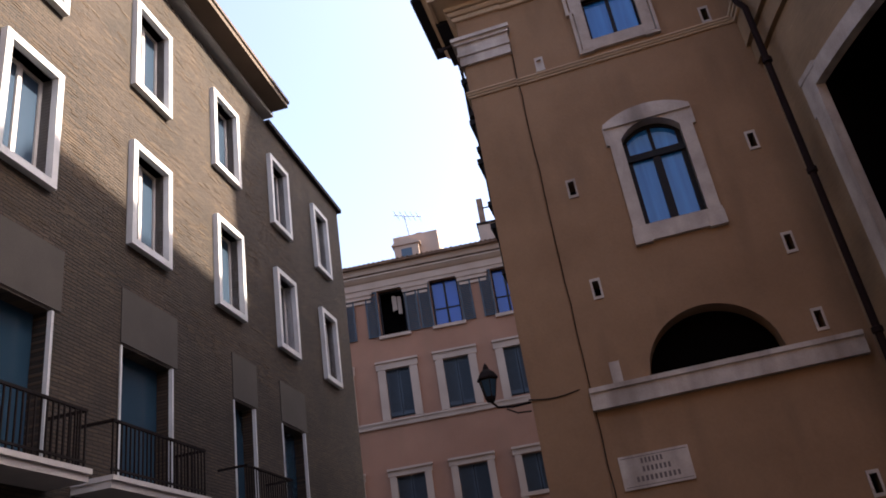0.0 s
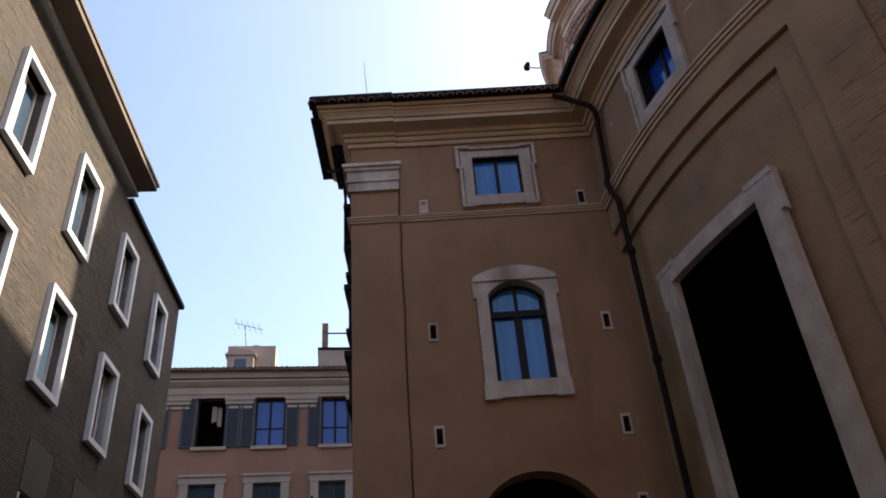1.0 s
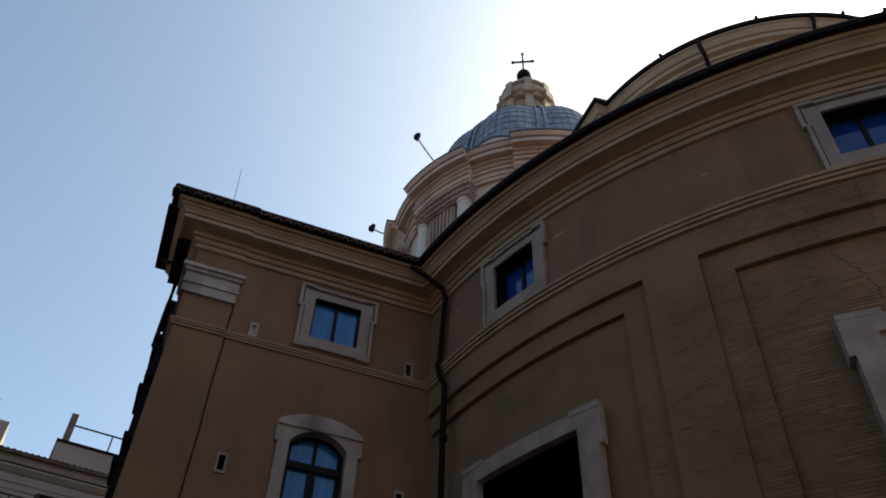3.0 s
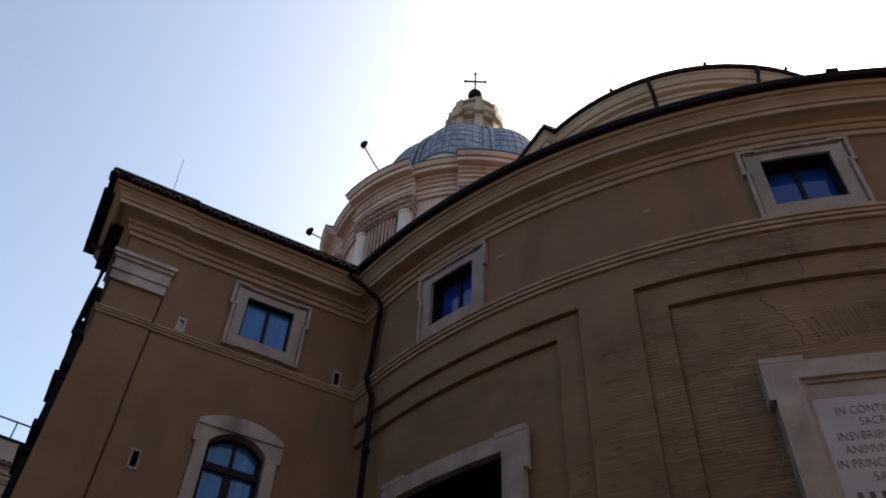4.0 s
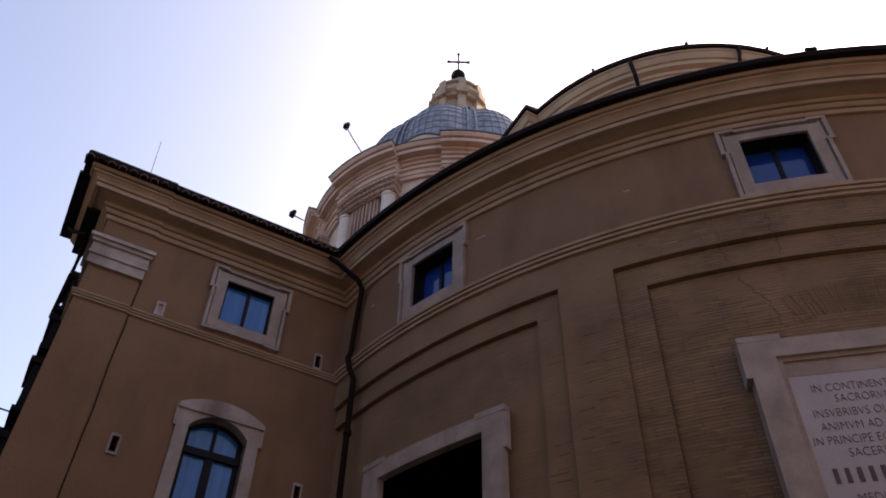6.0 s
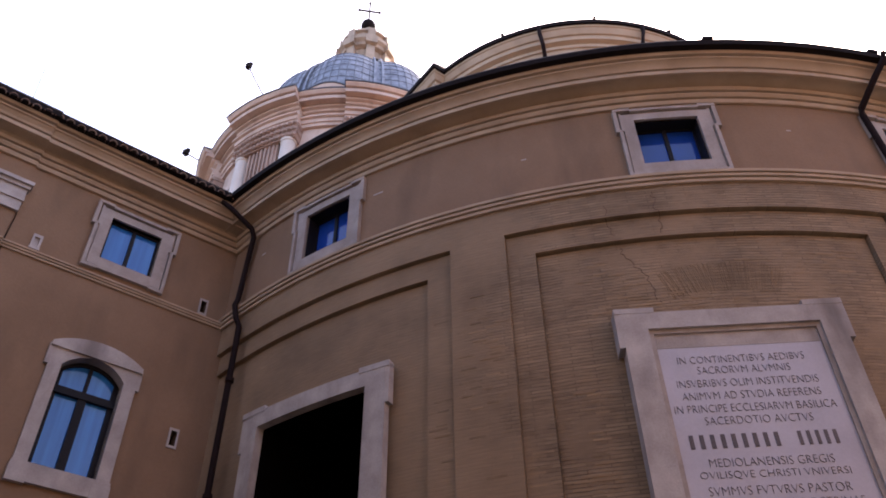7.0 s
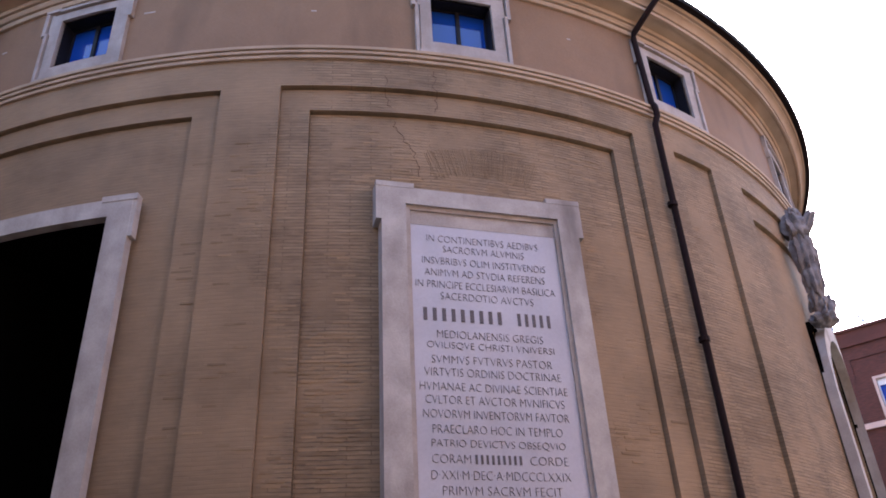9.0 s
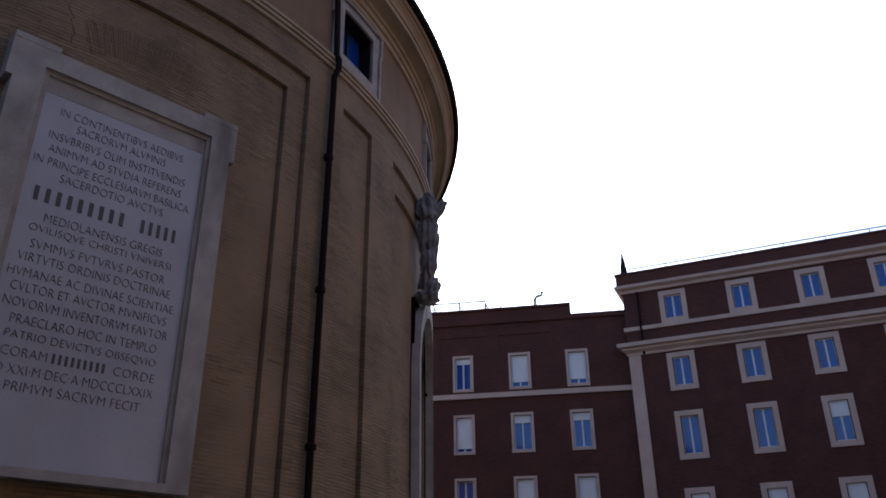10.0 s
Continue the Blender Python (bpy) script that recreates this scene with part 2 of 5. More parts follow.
M_BLIND = mat("pale_roller_blind", (0.55, 0.55, 0.58), (0.66, 0.66, 0.68), 1.0, 30, 0.7, 0, 0.1, 0.003)
M_COBBLE = mat("basalt_cobbles", (0.024, 0.024, 0.025), (0.055, 0.054, 0.052), 1.0, 9, 0.8, 0, 0.6, 0.02)
M_STATUE = mat("weathered_relief_stone", (0.075, 0.066, 0.07), (0.29, 0.26, 0.265), 5, 40, 0.85, 0, 0.5, 0.02, 0.5, (0.1, 0.08, 0.07))
M_HOUSEGLASS = pane_mat("grey_house_glass", (0.035, 0.055, 0.085))
def loose_brick_mat(name, a, b):
    """Single bricks, each a little different in tone."""
    m = mat(name, a, b, 4, 60, 0.92, 0, 0.5, 0.006)
    n, l = m.node_tree.nodes, m.node_tree.links
    info, geo_ = n.new("ShaderNodeObjectInfo"), n.new("ShaderNodeNewGeometry")
    add_ = n.new("ShaderNodeMath")
    add_.operation = "ADD"
    l.new(info.outputs["Random"], add_.inputs[0])
    l.new(geo_.outputs["Random Per Island"], add_.inputs[1])
    fr_ = n.new("ShaderNodeMath")
    fr_.operation = "FRACT"
    l.new(add_.outputs[0], fr_.inputs[0])
    rg = n.new("ShaderNodeMapRange")
    rg.inputs[3].default_value, rg.inputs[4].default_value = 0.72, 1.16
    l.new(fr_.outputs[0], rg.inputs[0])
    sc_ = n.new("ShaderNodeVectorMath")
    sc_.operation = "SCALE"
    base = n["Principled BSDF"].inputs["Base Color"]
    l.new(base.links[0].from_socket, sc_.inputs[0])
    l.new(rg.outputs[0], sc_.inputs[3])
    l.new(sc_.outputs[0], base)
    return m


M_TANBRICK = loose_brick_mat("tan_thin_brick", (0.218, 0.138, 0.076), (0.296, 0.194, 0.112))
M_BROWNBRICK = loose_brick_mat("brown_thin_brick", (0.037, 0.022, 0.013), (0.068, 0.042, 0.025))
M_LEADSEAM = plain("worn_lead_seam", (0.10, 0.11, 0.135), 0.6)
M_SEAM = plain("dark_lead", (0.06, 0.065, 0.08), 0.6)
M_DARKPLASTER = plain("soiled_plaster", (0.085, 0.045, 0.03), 0.95)
# unseen added walls: the dull colour cuts fill light, the warm one bounces sun
M_BLOCKER = mat("unseen_light_blocker", (0.060, 0.046, 0.036), (0.090, 0.070, 0.054), 0.3, 6, 0.9)
M_BOUNCE = mat("unseen_bounce_wall", (0.22, 0.125, 0.075), (0.30, 0.175, 0.108), 0.3, 6, 0.9)
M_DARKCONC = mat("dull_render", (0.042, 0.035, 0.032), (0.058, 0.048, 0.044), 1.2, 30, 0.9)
M_DOORGLASS = pane_mat("door_glass", (0.018, 0.045, 0.075))
M_EAVES = mat("brown_eaves_render", (0.085, 0.060, 0.045), (0.125, 0.090, 0.068), 1.2, 30, 0.9)
M_WHITEPAINT = plain("white_paint", (0.7, 0.7, 0.72), 0.5)


# ---- building helpers ----
def finish(me, mats, smooth=0.0):
    for m_ in (mats if isinstance(mats, (list, tuple)) else [mats]):
        me.materials.append(m_)
    if smooth:
        me.polygons.foreach_set("use_smooth", [True] * len(me.polygons))
        me.set_sharp_from_angle(angle=radians(smooth))
    return me


def thing(name, label, category, at=(0, 0, 0), group="", kind=""):
    ob = new(name)
    ob.location = at
    ob.empty_display_size = 0.3
    return tagged(ob, label, category, group, kind)


def part(name, bm, material, parent=None, label="", smooth=0.0, bevel=0.0):
    """One mesh object from a bmesh, under a thing or under a part; all meshes are in world metres."""
    if bevel:
        bmesh.ops.bevel(bm, geom=[e for e in bm.edges if e.is_manifold and e.calc_face_angle(0) > 0.6], offset=bevel, segments=1, affect="EDGES", clamp_overlap=True)
    bmesh.ops.recalc_face_normals(bm, faces=bm.faces)
    me = bpy.data.meshes.new(name)
    bm.to_mesh(me)
    bm.free()
    finish(me, material, smooth)
    ob = new(name, me)
    if parent:
        ob.parent = parent
        top = parent
        while top.parent:
            top = top.parent
        ob.matrix_parent_inverse = Matrix.Identity(4)
        if parent.parent is None and parent.type == "EMPTY":
            ob.location = -parent.location
    if label:
        ob["label"] = label
    return ob


def box(bm, place, u0, u1, z0, z1, o0, o1, n=1):
    """A block in wall coordinates: along, up and out of the wall; n steps along a curved wall."""
    rings = []
    for i in range(n + 1):
        u = u0 + (u1 - u0) * i / n
        rings.append([bm.verts.new(place(u, z, o)) for z, o in ((z0, o0), (z0, o1), (z1, o1), (z1, o0))])
    for a, b in zip(rings, rings[1:]):
        for k in range(4):
            bm.faces.new((a[k], b[k], b[(k + 1) % 4], a[(k + 1) % 4]))
    bm.faces.new(rings[0])
    bm.faces.new(rings[-1][::-1])
    return bm


def sweep(bm, profile, stations, close=True):
    """profile: (out, z) pairs; stations: (point, outward) pairs in plan."""
    rings = [[bm.verts.new((p[0] + o[0] * a, p[1] + o[1] * a, z)) for a, z in profile] for p, o in stations]
    k = len(profile)
    for a, b in zip(rings, rings[1:]):
        for i in range(k if close else k - 1):
            bm.faces.new((a[i], b[i], b[(i + 1) % k], a[(i + 1) % k]))
    if close:
        bm.faces.new(rings[0])
        bm.faces.new(rings[-1][::-1])
    return bm


def lathe(bm, profile, centre, n=48, a0=0.0, a1=360.0):
    full = abs(a1 - a0 - 360) < 1e-6
    count = n if full else n + 1
    rings = []
    for i in range(count):
        a = radians(a0 + (a1 - a0) * i / n)
        rings.append([bm.verts.new((centre[0] + r * math.cos(a), centre[1] + r * math.sin(a), z)) for r, z in profile])
    for i in range(n):
        a, b = rings[i], rings[(i + 1) % count]
        for j in range(len(profile) - 1):
            bm.faces.new((a[j], b[j], b[j + 1], a[j + 1]))
    return bm


def tube(bm, points, r, n=8):
    """A round bar along points."""
    pts = [Vector(p) for p in points]
    rings = []
    for i, p in enumerate(pts):
        way = (pts[min(i + 1, len(pts) - 1)] - pts[max(i - 1, 0)]).normalized()
        side = way.cross(Vector((0, 0, 1)) if abs(way.z) < 0.9 else Vector((1, 0, 0))).normalized()
        up = side.cross(way)
        rings.append([bm.verts.new(p + r * (math.cos(2 * math.pi * k / n) * side + math.sin(2 * math.pi * k / n) * up)) for k in range(n)])
    for a, b in zip(rings, rings[1:]):
        for k in range(n):
            bm.faces.new((a[k], b[k], b[(k + 1) % n], a[(k + 1) % n]))
    bm.faces.new(rings[0])
    bm.faces.new(rings[-1][::-1])
    return bm


def stepped_wall(name, us, zs, depth, place, material, parent, thick=0.5, metres=1.0, fine=None, label="", smooth=0.0):
    """A wall face cut into cells: depth(u, z) gives how far each stands out, or None where an opening goes through."""
    us, zs = sorted(set(us)), sorted(set(zs))
    if fine:
        out = []
        for a, b in zip(us, us[1:]):
            k = max(1, math.ceil((b - a) / fine))
            out += [a + (b - a) * i / k for i in range(k)]
        us = out + [us[-1]]
    verts, faces, uvs, seen = [], [], [], {}

    def v(u, z, o):
        key = (round(u, 4), round(z, 4), round(o, 4))
        if key not in seen:
            seen[key] = len(verts)
            verts.append(place(u, z, o))
            uvs.append((u * metres, z))
        return seen[key]

    nu, nz = len(us) - 1, len(zs) - 1
    d = [[depth((us[i] + us[i + 1]) / 2, (zs[j] + zs[j + 1]) / 2) for j in range(nz)] for i in range(nu)]
    for i in range(nu):
        for j in range(nz):
            c = d[i][j]
            lo = -thick if c is None else c
            if c is not None:
                faces.append((v(us[i], zs[j], c), v(us[i + 1], zs[j], c), v(us[i + 1], zs[j + 1], c), v(us[i], zs[j + 1], c)))
            if i + 1 < nu:
                c2 = -thick if d[i + 1][j] is None else d[i + 1][j]
                if c2 != lo:
                    faces.append((v(us[i + 1], zs[j], lo), v(us[i + 1], zs[j], c2), v(us[i + 1], zs[j + 1], c2), v(us[i + 1], zs[j + 1], lo)))
            if j + 1 < nz:
                c2 = -thick if d[i][j + 1] is None else d[i][j + 1]
                if c2 != lo:
                    faces.append((v(us[i], zs[j + 1], lo), v(us[i + 1], zs[j + 1], lo), v(us[i + 1], zs[j + 1], c2), v(us[i], zs[j + 1], c2)))
    me = bpy.data.meshes.new(name)
    me.from_pydata(verts, [], faces)
    layer = me.uv_layers.new(name="UVMap")
    for lp in me.loops:
        layer.data[lp.index].uv = uvs[lp.vertex_index]
    finish(me, material, smooth)
    ob = new(name, me)
    ob.parent = parent
    if parent.type == "EMPTY":
        ob.location = -parent.location
    if label:
        ob["label"] = label
    return ob


def wall_frame(origin, heading):
    """Wall coordinates for a straight wall: heading is the turn of its run from +x; outside lies to the right of the run."""
    a = radians(heading)
    run, out = Vector((math.cos(a), math.sin(a), 0)), Vector((math.sin(a), -math.cos(a), 0))
    base = Vector((origin[0], origin[1], 0))

    def place(u, z, o=0.0):
        p = base + run * u + out * o
        return Vector((p.x, p.y, z))
    return place

# ---- ground ----
bm = bmesh.new()
bmesh.ops.create_grid(bm, x_segments=60, y_segments=60, size=1500)
ground = part("ground", bm, M_COBBLE)
tagged(ground, "dark basalt cobbled ground of the square", "ground", kind="structure")

# plain unseen walls added round the square to bounce sun and block sky light
CLOSE = wall_frame((44.0, -24.0), 180)
bm = bmesh.new()
box(bm, CLOSE, 0.0, 90.0, 0.0, 24.0, -6.0, 0.0)
south = part("bounce_wall_south", bm, M_BOUNCE)
tagged(south, "added unseen warm ochre wall that bounces sun onto the church", "wall", kind="structure")
bm = bmesh.new()
box(bm, wall_frame((-30.0, -34.0), 90), 0.0, 12.0, 0.0, 17.0, 0.0, 6.0)
near = part("blocker_wall_near", box(bmesh.new(), wall_frame((3.0, -8.0), 180), 0.0, 8.0, 0.0, 23.0, -5.0, 0.0), M_BLOCKER)
tagged(near, "added unseen dull wall across the lane that blocks sky light", "wall", kind="structure")
west = part("blocker_wall_west", bm, M_BLOCKER)
tagged(west, "added unseen dull wall by the square that blocks sky light", "wall", kind="structure")

# ---- church: wing, apse, choir, nave and dome ----
CX, CY, R = 15.75, 16.04, 13.0
WING = wall_frame((0, 13.0), 6.34)
WL, WC = -2.16, 3.06                     # wing: left edge and inner corner with the apse
TOP = 13.1                              # underside of the main cornice


def apse(a, z, o=0.0):
    t = radians(a)
    return Vector((CX + (R + o) * math.cos(t), CY + (R + o) * math.sin(t), z))


def ring(radius, cx=CX, cy=CY):
    def place(a, z, o=0.0):
        t = radians(a)
        return Vector((cx + (radius + o) * math.cos(t), cy + (radius + o) * math.sin(t), z))
    return place


church = thing("church", "ochre plastered church with round apse, side wing and domed crossing", "church", (8, 16, 0))

SLITS = [(-0.66, 8.46), (2.57, 8.47), (-0.67, 6.45), (2.55, 6.45), (2.57, 5.08), (2.5, 2.55), (2.57, 11.36)]
OPEN_WING = [(0.41, 1.42, 11.54, 12.56), (0.42, 1.49, 7.37, 9.46), (-0.17, 1.97, 4.74, 5.80)]
OPEN_WING += [(u - 0.055, u + 0.055, z - 0.14, z + 0.14) for u, z in SLITS]


def wing_depth(u, z):
    for a, b, c, d in OPEN_WING:
        if a < u < b and c < z < d:
            return None
    if u < -1.20 and z > 0.9:
        return 0.035
    return 0.0


us = [WL, -1.20, WC + 0.25] + [x for o in OPEN_WING for x in o[:2]]
zs = [0.0, 0.9, 14.0] + [x for o in OPEN_WING for x in o[2:]]
stepped_wall("wing_wall", us, zs, wing_depth, WING, M_PLASTER, church, thick=0.42)

# flank of the wing, running back from its outer edge
W_RUN = Vector(WING(1, 0) - WING(0, 0))
W_BACK = Vector(WING(0, 0, -1) - WING(0, 0, 0))


def FLANK(u, z, o=0.0):
    p_ = Vector(WING(WL, 0, 0.035)) + W_BACK * u - W_RUN * o
    return Vector((p_.x, p_.y, z))


bm = bmesh.new()
box(bm, FLANK, 0.05, 14.0, 0.0, 13.9, -0.4, 0.0)
part("flank_wall", bm, M_PLASTER, church)
# window heads and shutters that stand out from the flank
for u, z, tall in ((0.9, 12.1, 0.75), (0.95, 11.05, 0.55), (1.0, 10.1, 0.9), (1.05, 8.6, 0.9)):
    bm = bmesh.new()
    box(bm, FLANK, u, u + 1.0, z, z + 0.12, 0.0, 0.26)
    box(bm, FLANK, u + 0.05, u + 0.92, z - tall, z, 0.0, 0.17)
    box(bm, FLANK, u + 0.02, u + 0.96, z - tall - 0.1, z - tall, 0.0, 0.22)
    part("flank_window_hood", bm, M_SASH, church, "dark shutters and hood of a flank window", bevel=0.01)

# backs of the wing openings, coloured black in place of inner shade
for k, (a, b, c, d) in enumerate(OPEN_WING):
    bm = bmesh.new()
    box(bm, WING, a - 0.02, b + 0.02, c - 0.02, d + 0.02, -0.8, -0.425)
    part("shade_black_interior", bm, M_VOID, church)

# slit windows
for u, z in SLITS:
    bm = bmesh.new()
    for s in ((-0.09, -0.055, -0.19, 0.19), (0.055, 0.09, -0.19, 0.19), (-0.055, 0.055, 0.14, 0.19), (-0.055, 0.055, -0.19, -0.14)):
        box(bm, WING, u + s[0], u + s[1], z + s[2], z + s[3], -0.06, 0.022)
    part("slit_window", bm, M_STONE, church, "small white stone slit window frame")
# blocked slit and the block over the ledge
bm = bmesh.new()
box(bm, WING, -0.775, -0.585, 11.17, 11.21, 0.0, 0.05)
box(bm, WING, -0.765, -0.725, 11.21, 11.44, 0.0, 0.05)
box(bm, WING, -0.635, -0.595, 11.21, 11.44, 0.0, 0.05)
box(bm, WING, -0.765, -0.595, 11.44, 11.50, 0.0, 0.05)
box(bm, WING, -0.725, -0.635, 11.21, 11.44, -0.02, 0.004)
part("blocked_slit", bm, M_STONE, church, bevel=0.006)
bm = bmesh.new()
box(bm, WING, -0.78, -0.61, 4.72, 5.13, 0.0, 0.03)
part("stone_block", bm, M_STONE, church, bevel=0.006)

# pilaster cap at the outer edge
bm = bmesh.new()
for z0, z1, o in ((11.80, 12.02, 0.06), (12.02, 12.08, 0.09), (12.08, 12.30, 0.075), (12.30, 12.38, 0.12), (12.38, 12.46, 0.17)):
    a = WING(WL, 0)
    st = [(FLANK(0.9, 0), Vector(FLANK(0, 0, 1) - FLANK(0, 0, 0))), (FLANK(0, 0), Vector(FLANK(0, 0, 1) - FLANK(0, 0, 0)) + Vector(WING(0, 0, 1) - WING(0, 0, 0))), (WING(-1.20 + o * 0.6, 0, 0.035), Vector(WING(0, 0, 1) - WING(0, 0, 0)))]
    sweep(bm, [(-0.1, z0), (o, z0), (o, z1), (-0.1, z1)], st)
part("pilaster_cap", bm, M_STONE, church, "white moulded pilaster cap")

# string course and main cornice: wing, then round the apse
W_OUT = Vector(WING(0, 0, 1) - WING(0, 0, 0))
F_OUT = Vector(FLANK(0, 0, 1) - FLANK(0, 0, 0))
EAVE_BACK = 1.75


def stations_wing(back):
    return [(FLANK(back, 0), F_OUT), (FLANK(0, 0), F_OUT + W_OUT), (WING(-1.20, 0, 0.035), W_OUT), (WING(-1.19, 0, 0.0), W_OUT), (WING(WC + 0.6, 0), W_OUT)]


def stations_apse(a0, a1, step=1.0, radius=R, cx=CX, cy=CY):
    n = int(math.ceil((a1 - a0) / step))
    out = []
    for i in range(n + 1):
        t = radians(a0 + (a1 - a0) * i / n)
        way = Vector((math.cos(t), math.sin(t), 0))
        out.append((Vector((cx, cy, 0)) + way * radius, way))
    return out


STRING = [(-0.05, 10.99), (0.045, 10.99), (0.055, 11.04), (0.005, 11.045), (0.005, 11.065), (0.080, 11.07), (0.090, 11.115), (0.030, 11.12), (0.030, 11.137), (0.110, 11.142), (0.120, 11.19), (-0.05, 11.20)]
CORNICE = [(-0.2, 12.98), (0.05, 12.98), (0.07, 13.03), (0.07, 13.06), (0.015, 13.064), (0.015, 13.085), (0.10, 13.09), (0.135, 13.14), (0.135, 13.17), (0.07, 13.174), (0.07, 13.195), (0.165, 13.20), (0.19, 13.24), (0.19, 13.26),
           (0.11, 13.265), (0.11, 13.31), (0.17, 13.35), (0.38, 13.38), (0.40, 13.335), (0.455, 13.335), (0.455, 13.425), (0.37, 13.43), (0.37, 13.45), (0.475, 13.455), (0.50, 13.50), (0.56, 13.56), (0.595, 13.575), (0.595, 13.605),
           (0.51, 13.61), (0.51, 13.63), (0.64, 13.635), (0.66, 13.70), (-0.2, 13.72)]
WSTRING = 11.00                         # foot of the string course on the wing
GUTTER = [(0.60, 13.705), (0.78, 13.705), (0.80, 13.80), (0.76, 13.88), (0.60, 13.88)]
for nm, prof, mt in (("string_course", STRING, M_MOULD), ("cornice", CORNICE, M_MOULD), ("gutter", GUTTER, M_IRON)):
    bm = bmesh.new()
    if nm == "string_course":
        sweep(bm, [(o * 0.7, WSTRING + (z - 10.99) * 0.62) for o, z in prof], stations_wing(8.0))
    else:
        sweep(bm, prof, stations_wing(EAVE_BACK))
    part(nm, bm, mt, church)
    bm = bmesh.new()
    sweep(bm, prof, stations_apse(190.5, 330))
    part(nm, bm, mt, church, smooth=28)

bm = bmesh.new()
box(bm, FLANK, -0.30, EAVE_BACK, 13.62, 13.70, 0.47, 0.83)
box(bm, FLANK, 0.25, EAVE_BACK, 13.30, 13.40, 0.02, 0.47)
part("eave_board", bm, M_SASH, church, "dark boarded eave of the wing flank", bevel=0.01)

# wing windows
def rect_ring(bm, place, a, b, c, d, w, o0, o1, n=1):
    """One mitred frame round an opening, w wide: sides, foot and head."""
    def loop(u0, u1, z0, z1):
        pts = [(u0 + (u1 - u0) * i / n, z0) for i in range(n + 1)]
        return pts + [(u1 + (u0 - u1) * i / n, z1) for i in range(n + 1)]
    sec = []
    for (ui, zi), (uo, zo) in zip(loop(a, b, c, d), loop(a - w[0], b + w[0], c - w[1], d + w[2])):
        sec.append([bm.verts.new(place(u, z, o)) for u, z, o in ((ui, zi, o0), (ui, zi, o1), (uo, zo, o1), (uo, zo, o0))])
    for p, q in zip(sec, sec[1:] + sec[:1]):
        for k in range(4):
            bm.faces.new((p[k], q[k], q[(k + 1) % 4], p[(k + 1) % 4]))


def eared_window(place, mid, half, c, d, unit, glass, curved=False, back=-0.08):
    """Square attic window in an eared stone surround. unit: metres to one step along the wall."""
    k = 1 / unit
    n = 4 if curved else 1
    a, b = mid - half * k, mid + half * k
    bm = bmesh.new()
    rect_ring(bm, place, a, b, c, d, (0.20 * k, 0.20, 0.17), -0.1, 0.05, n)
    A, B = a - 0.20 * k, b + 0.20 * k
    w = part("window", bm, M_WINSTONE, church, "square window in an eared white stone surround", bevel=0.006)
    for side, x in ((-1, A), (1, B)):
        def strip(bm_, near_, far_, z0, z1, o):
            u0, u1 = x + side * near_ * k, x + side * far_ * k
            box(bm_, place, min(u0, u1), max(u0, u1), z0, z1, -0.05, o)
        bm = bmesh.new()
        strip(bm, 0.025, 0.085, c - 0.27, d - 0.30, 0.09)
        strip(bm, 0.0, 0.06, c - 0.20, d - 0.30, 0.015)
        part("side_strip", bm, M_WINSTONE, w, bevel=0.006)
        bm = bmesh.new()
        strip(bm, 0.0, 0.045, d - 0.27, d + 0.21, 0.05)
        strip(bm, 0.075, 0.145, d - 0.27, d + 0.28, 0.09)
        strip(bm, 0.02, 0.145, d - 0.315, d - 0.265, 0.095)
        strip(bm, -0.16, 0.145, d + 0.225, d + 0.285, 0.10)
        part("ear", bm, M_WINSTONE, w, bevel=0.006)
        bm = bmesh.new()
        strip(bm, -0.20, 0.085, c - 0.30, c - 0.235, 0.09)
        part("sill_block", bm, M_WINSTONE, w, bevel=0.006)
    bm = box(bmesh.new(), place, A + 0.16 * k, B - 0.16 * k, d + 0.19, d + 0.25, -0.05, 0.10, n)
    part("head_moulding", bm, M_WINSTONE, w, bevel=0.006)
    bm = box(bmesh.new(), place, A + 0.20 * k, B - 0.20 * k, c - 0.265, c - 0.215, -0.05, 0.075, n)
    part("sill", bm, M_WINSTONE, w, bevel=0.006)
    bm = bmesh.new()
    rect_ring(bm, place, a + 0.045 * k, b - 0.045 * k, c + 0.045, d - 0.045, (0.05 * k, 0.05, 0.05), back - 0.06, back, n)
    box(bm, place, mid - 0.035 * k, mid + 0.035 * k, c, d, back - 0.06, back + 0.01)
    if back < -0.1:
        rect_ring(bm, place, a + 0.015 * k, b - 0.015 * k, c + 0.015, d - 0.015, (0.02 * k, 0.02, 0.02), back, -0.03, n)
    part("sash", bm, M_SASH, w, "dark painted wooden sash")
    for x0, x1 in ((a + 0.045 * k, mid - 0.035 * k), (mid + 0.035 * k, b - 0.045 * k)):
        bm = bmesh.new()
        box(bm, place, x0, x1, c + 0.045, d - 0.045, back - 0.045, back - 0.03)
        part("pane", bm, glass, w, "window pane painted the blue of reflected sky")
    return w


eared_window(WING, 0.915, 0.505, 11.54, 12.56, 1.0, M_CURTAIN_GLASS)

# arched window of the wing
B0, B1, BZ, BS, BT = 0.42, 1.49, 7.37, 9.16, 9.44


def arc_z(u, a, b, spring, top):
    t = (u - (a + b) / 2) / ((b - a) / 2)
    rise = top - spring
    half = (b - a) / 2
    rad = (half * half + rise * rise) / (2 * rise)
    return top - rad + math.sqrt(max(rad * rad - (t * half) ** 2, 0))


def arch_band(bm, place, a, b, lo, hi, o0, o1, n=16):
    """A block between two outlines lo(u) and hi(u)."""
    rings = []
    for i in range(n + 1):
        u = a + (b - a) * i / n
        rings.append([bm.verts.new(place(u, z, o)) for z, o in ((lo(u), o0), (lo(u), o1), (hi(u), o1), (hi(u), o0))])
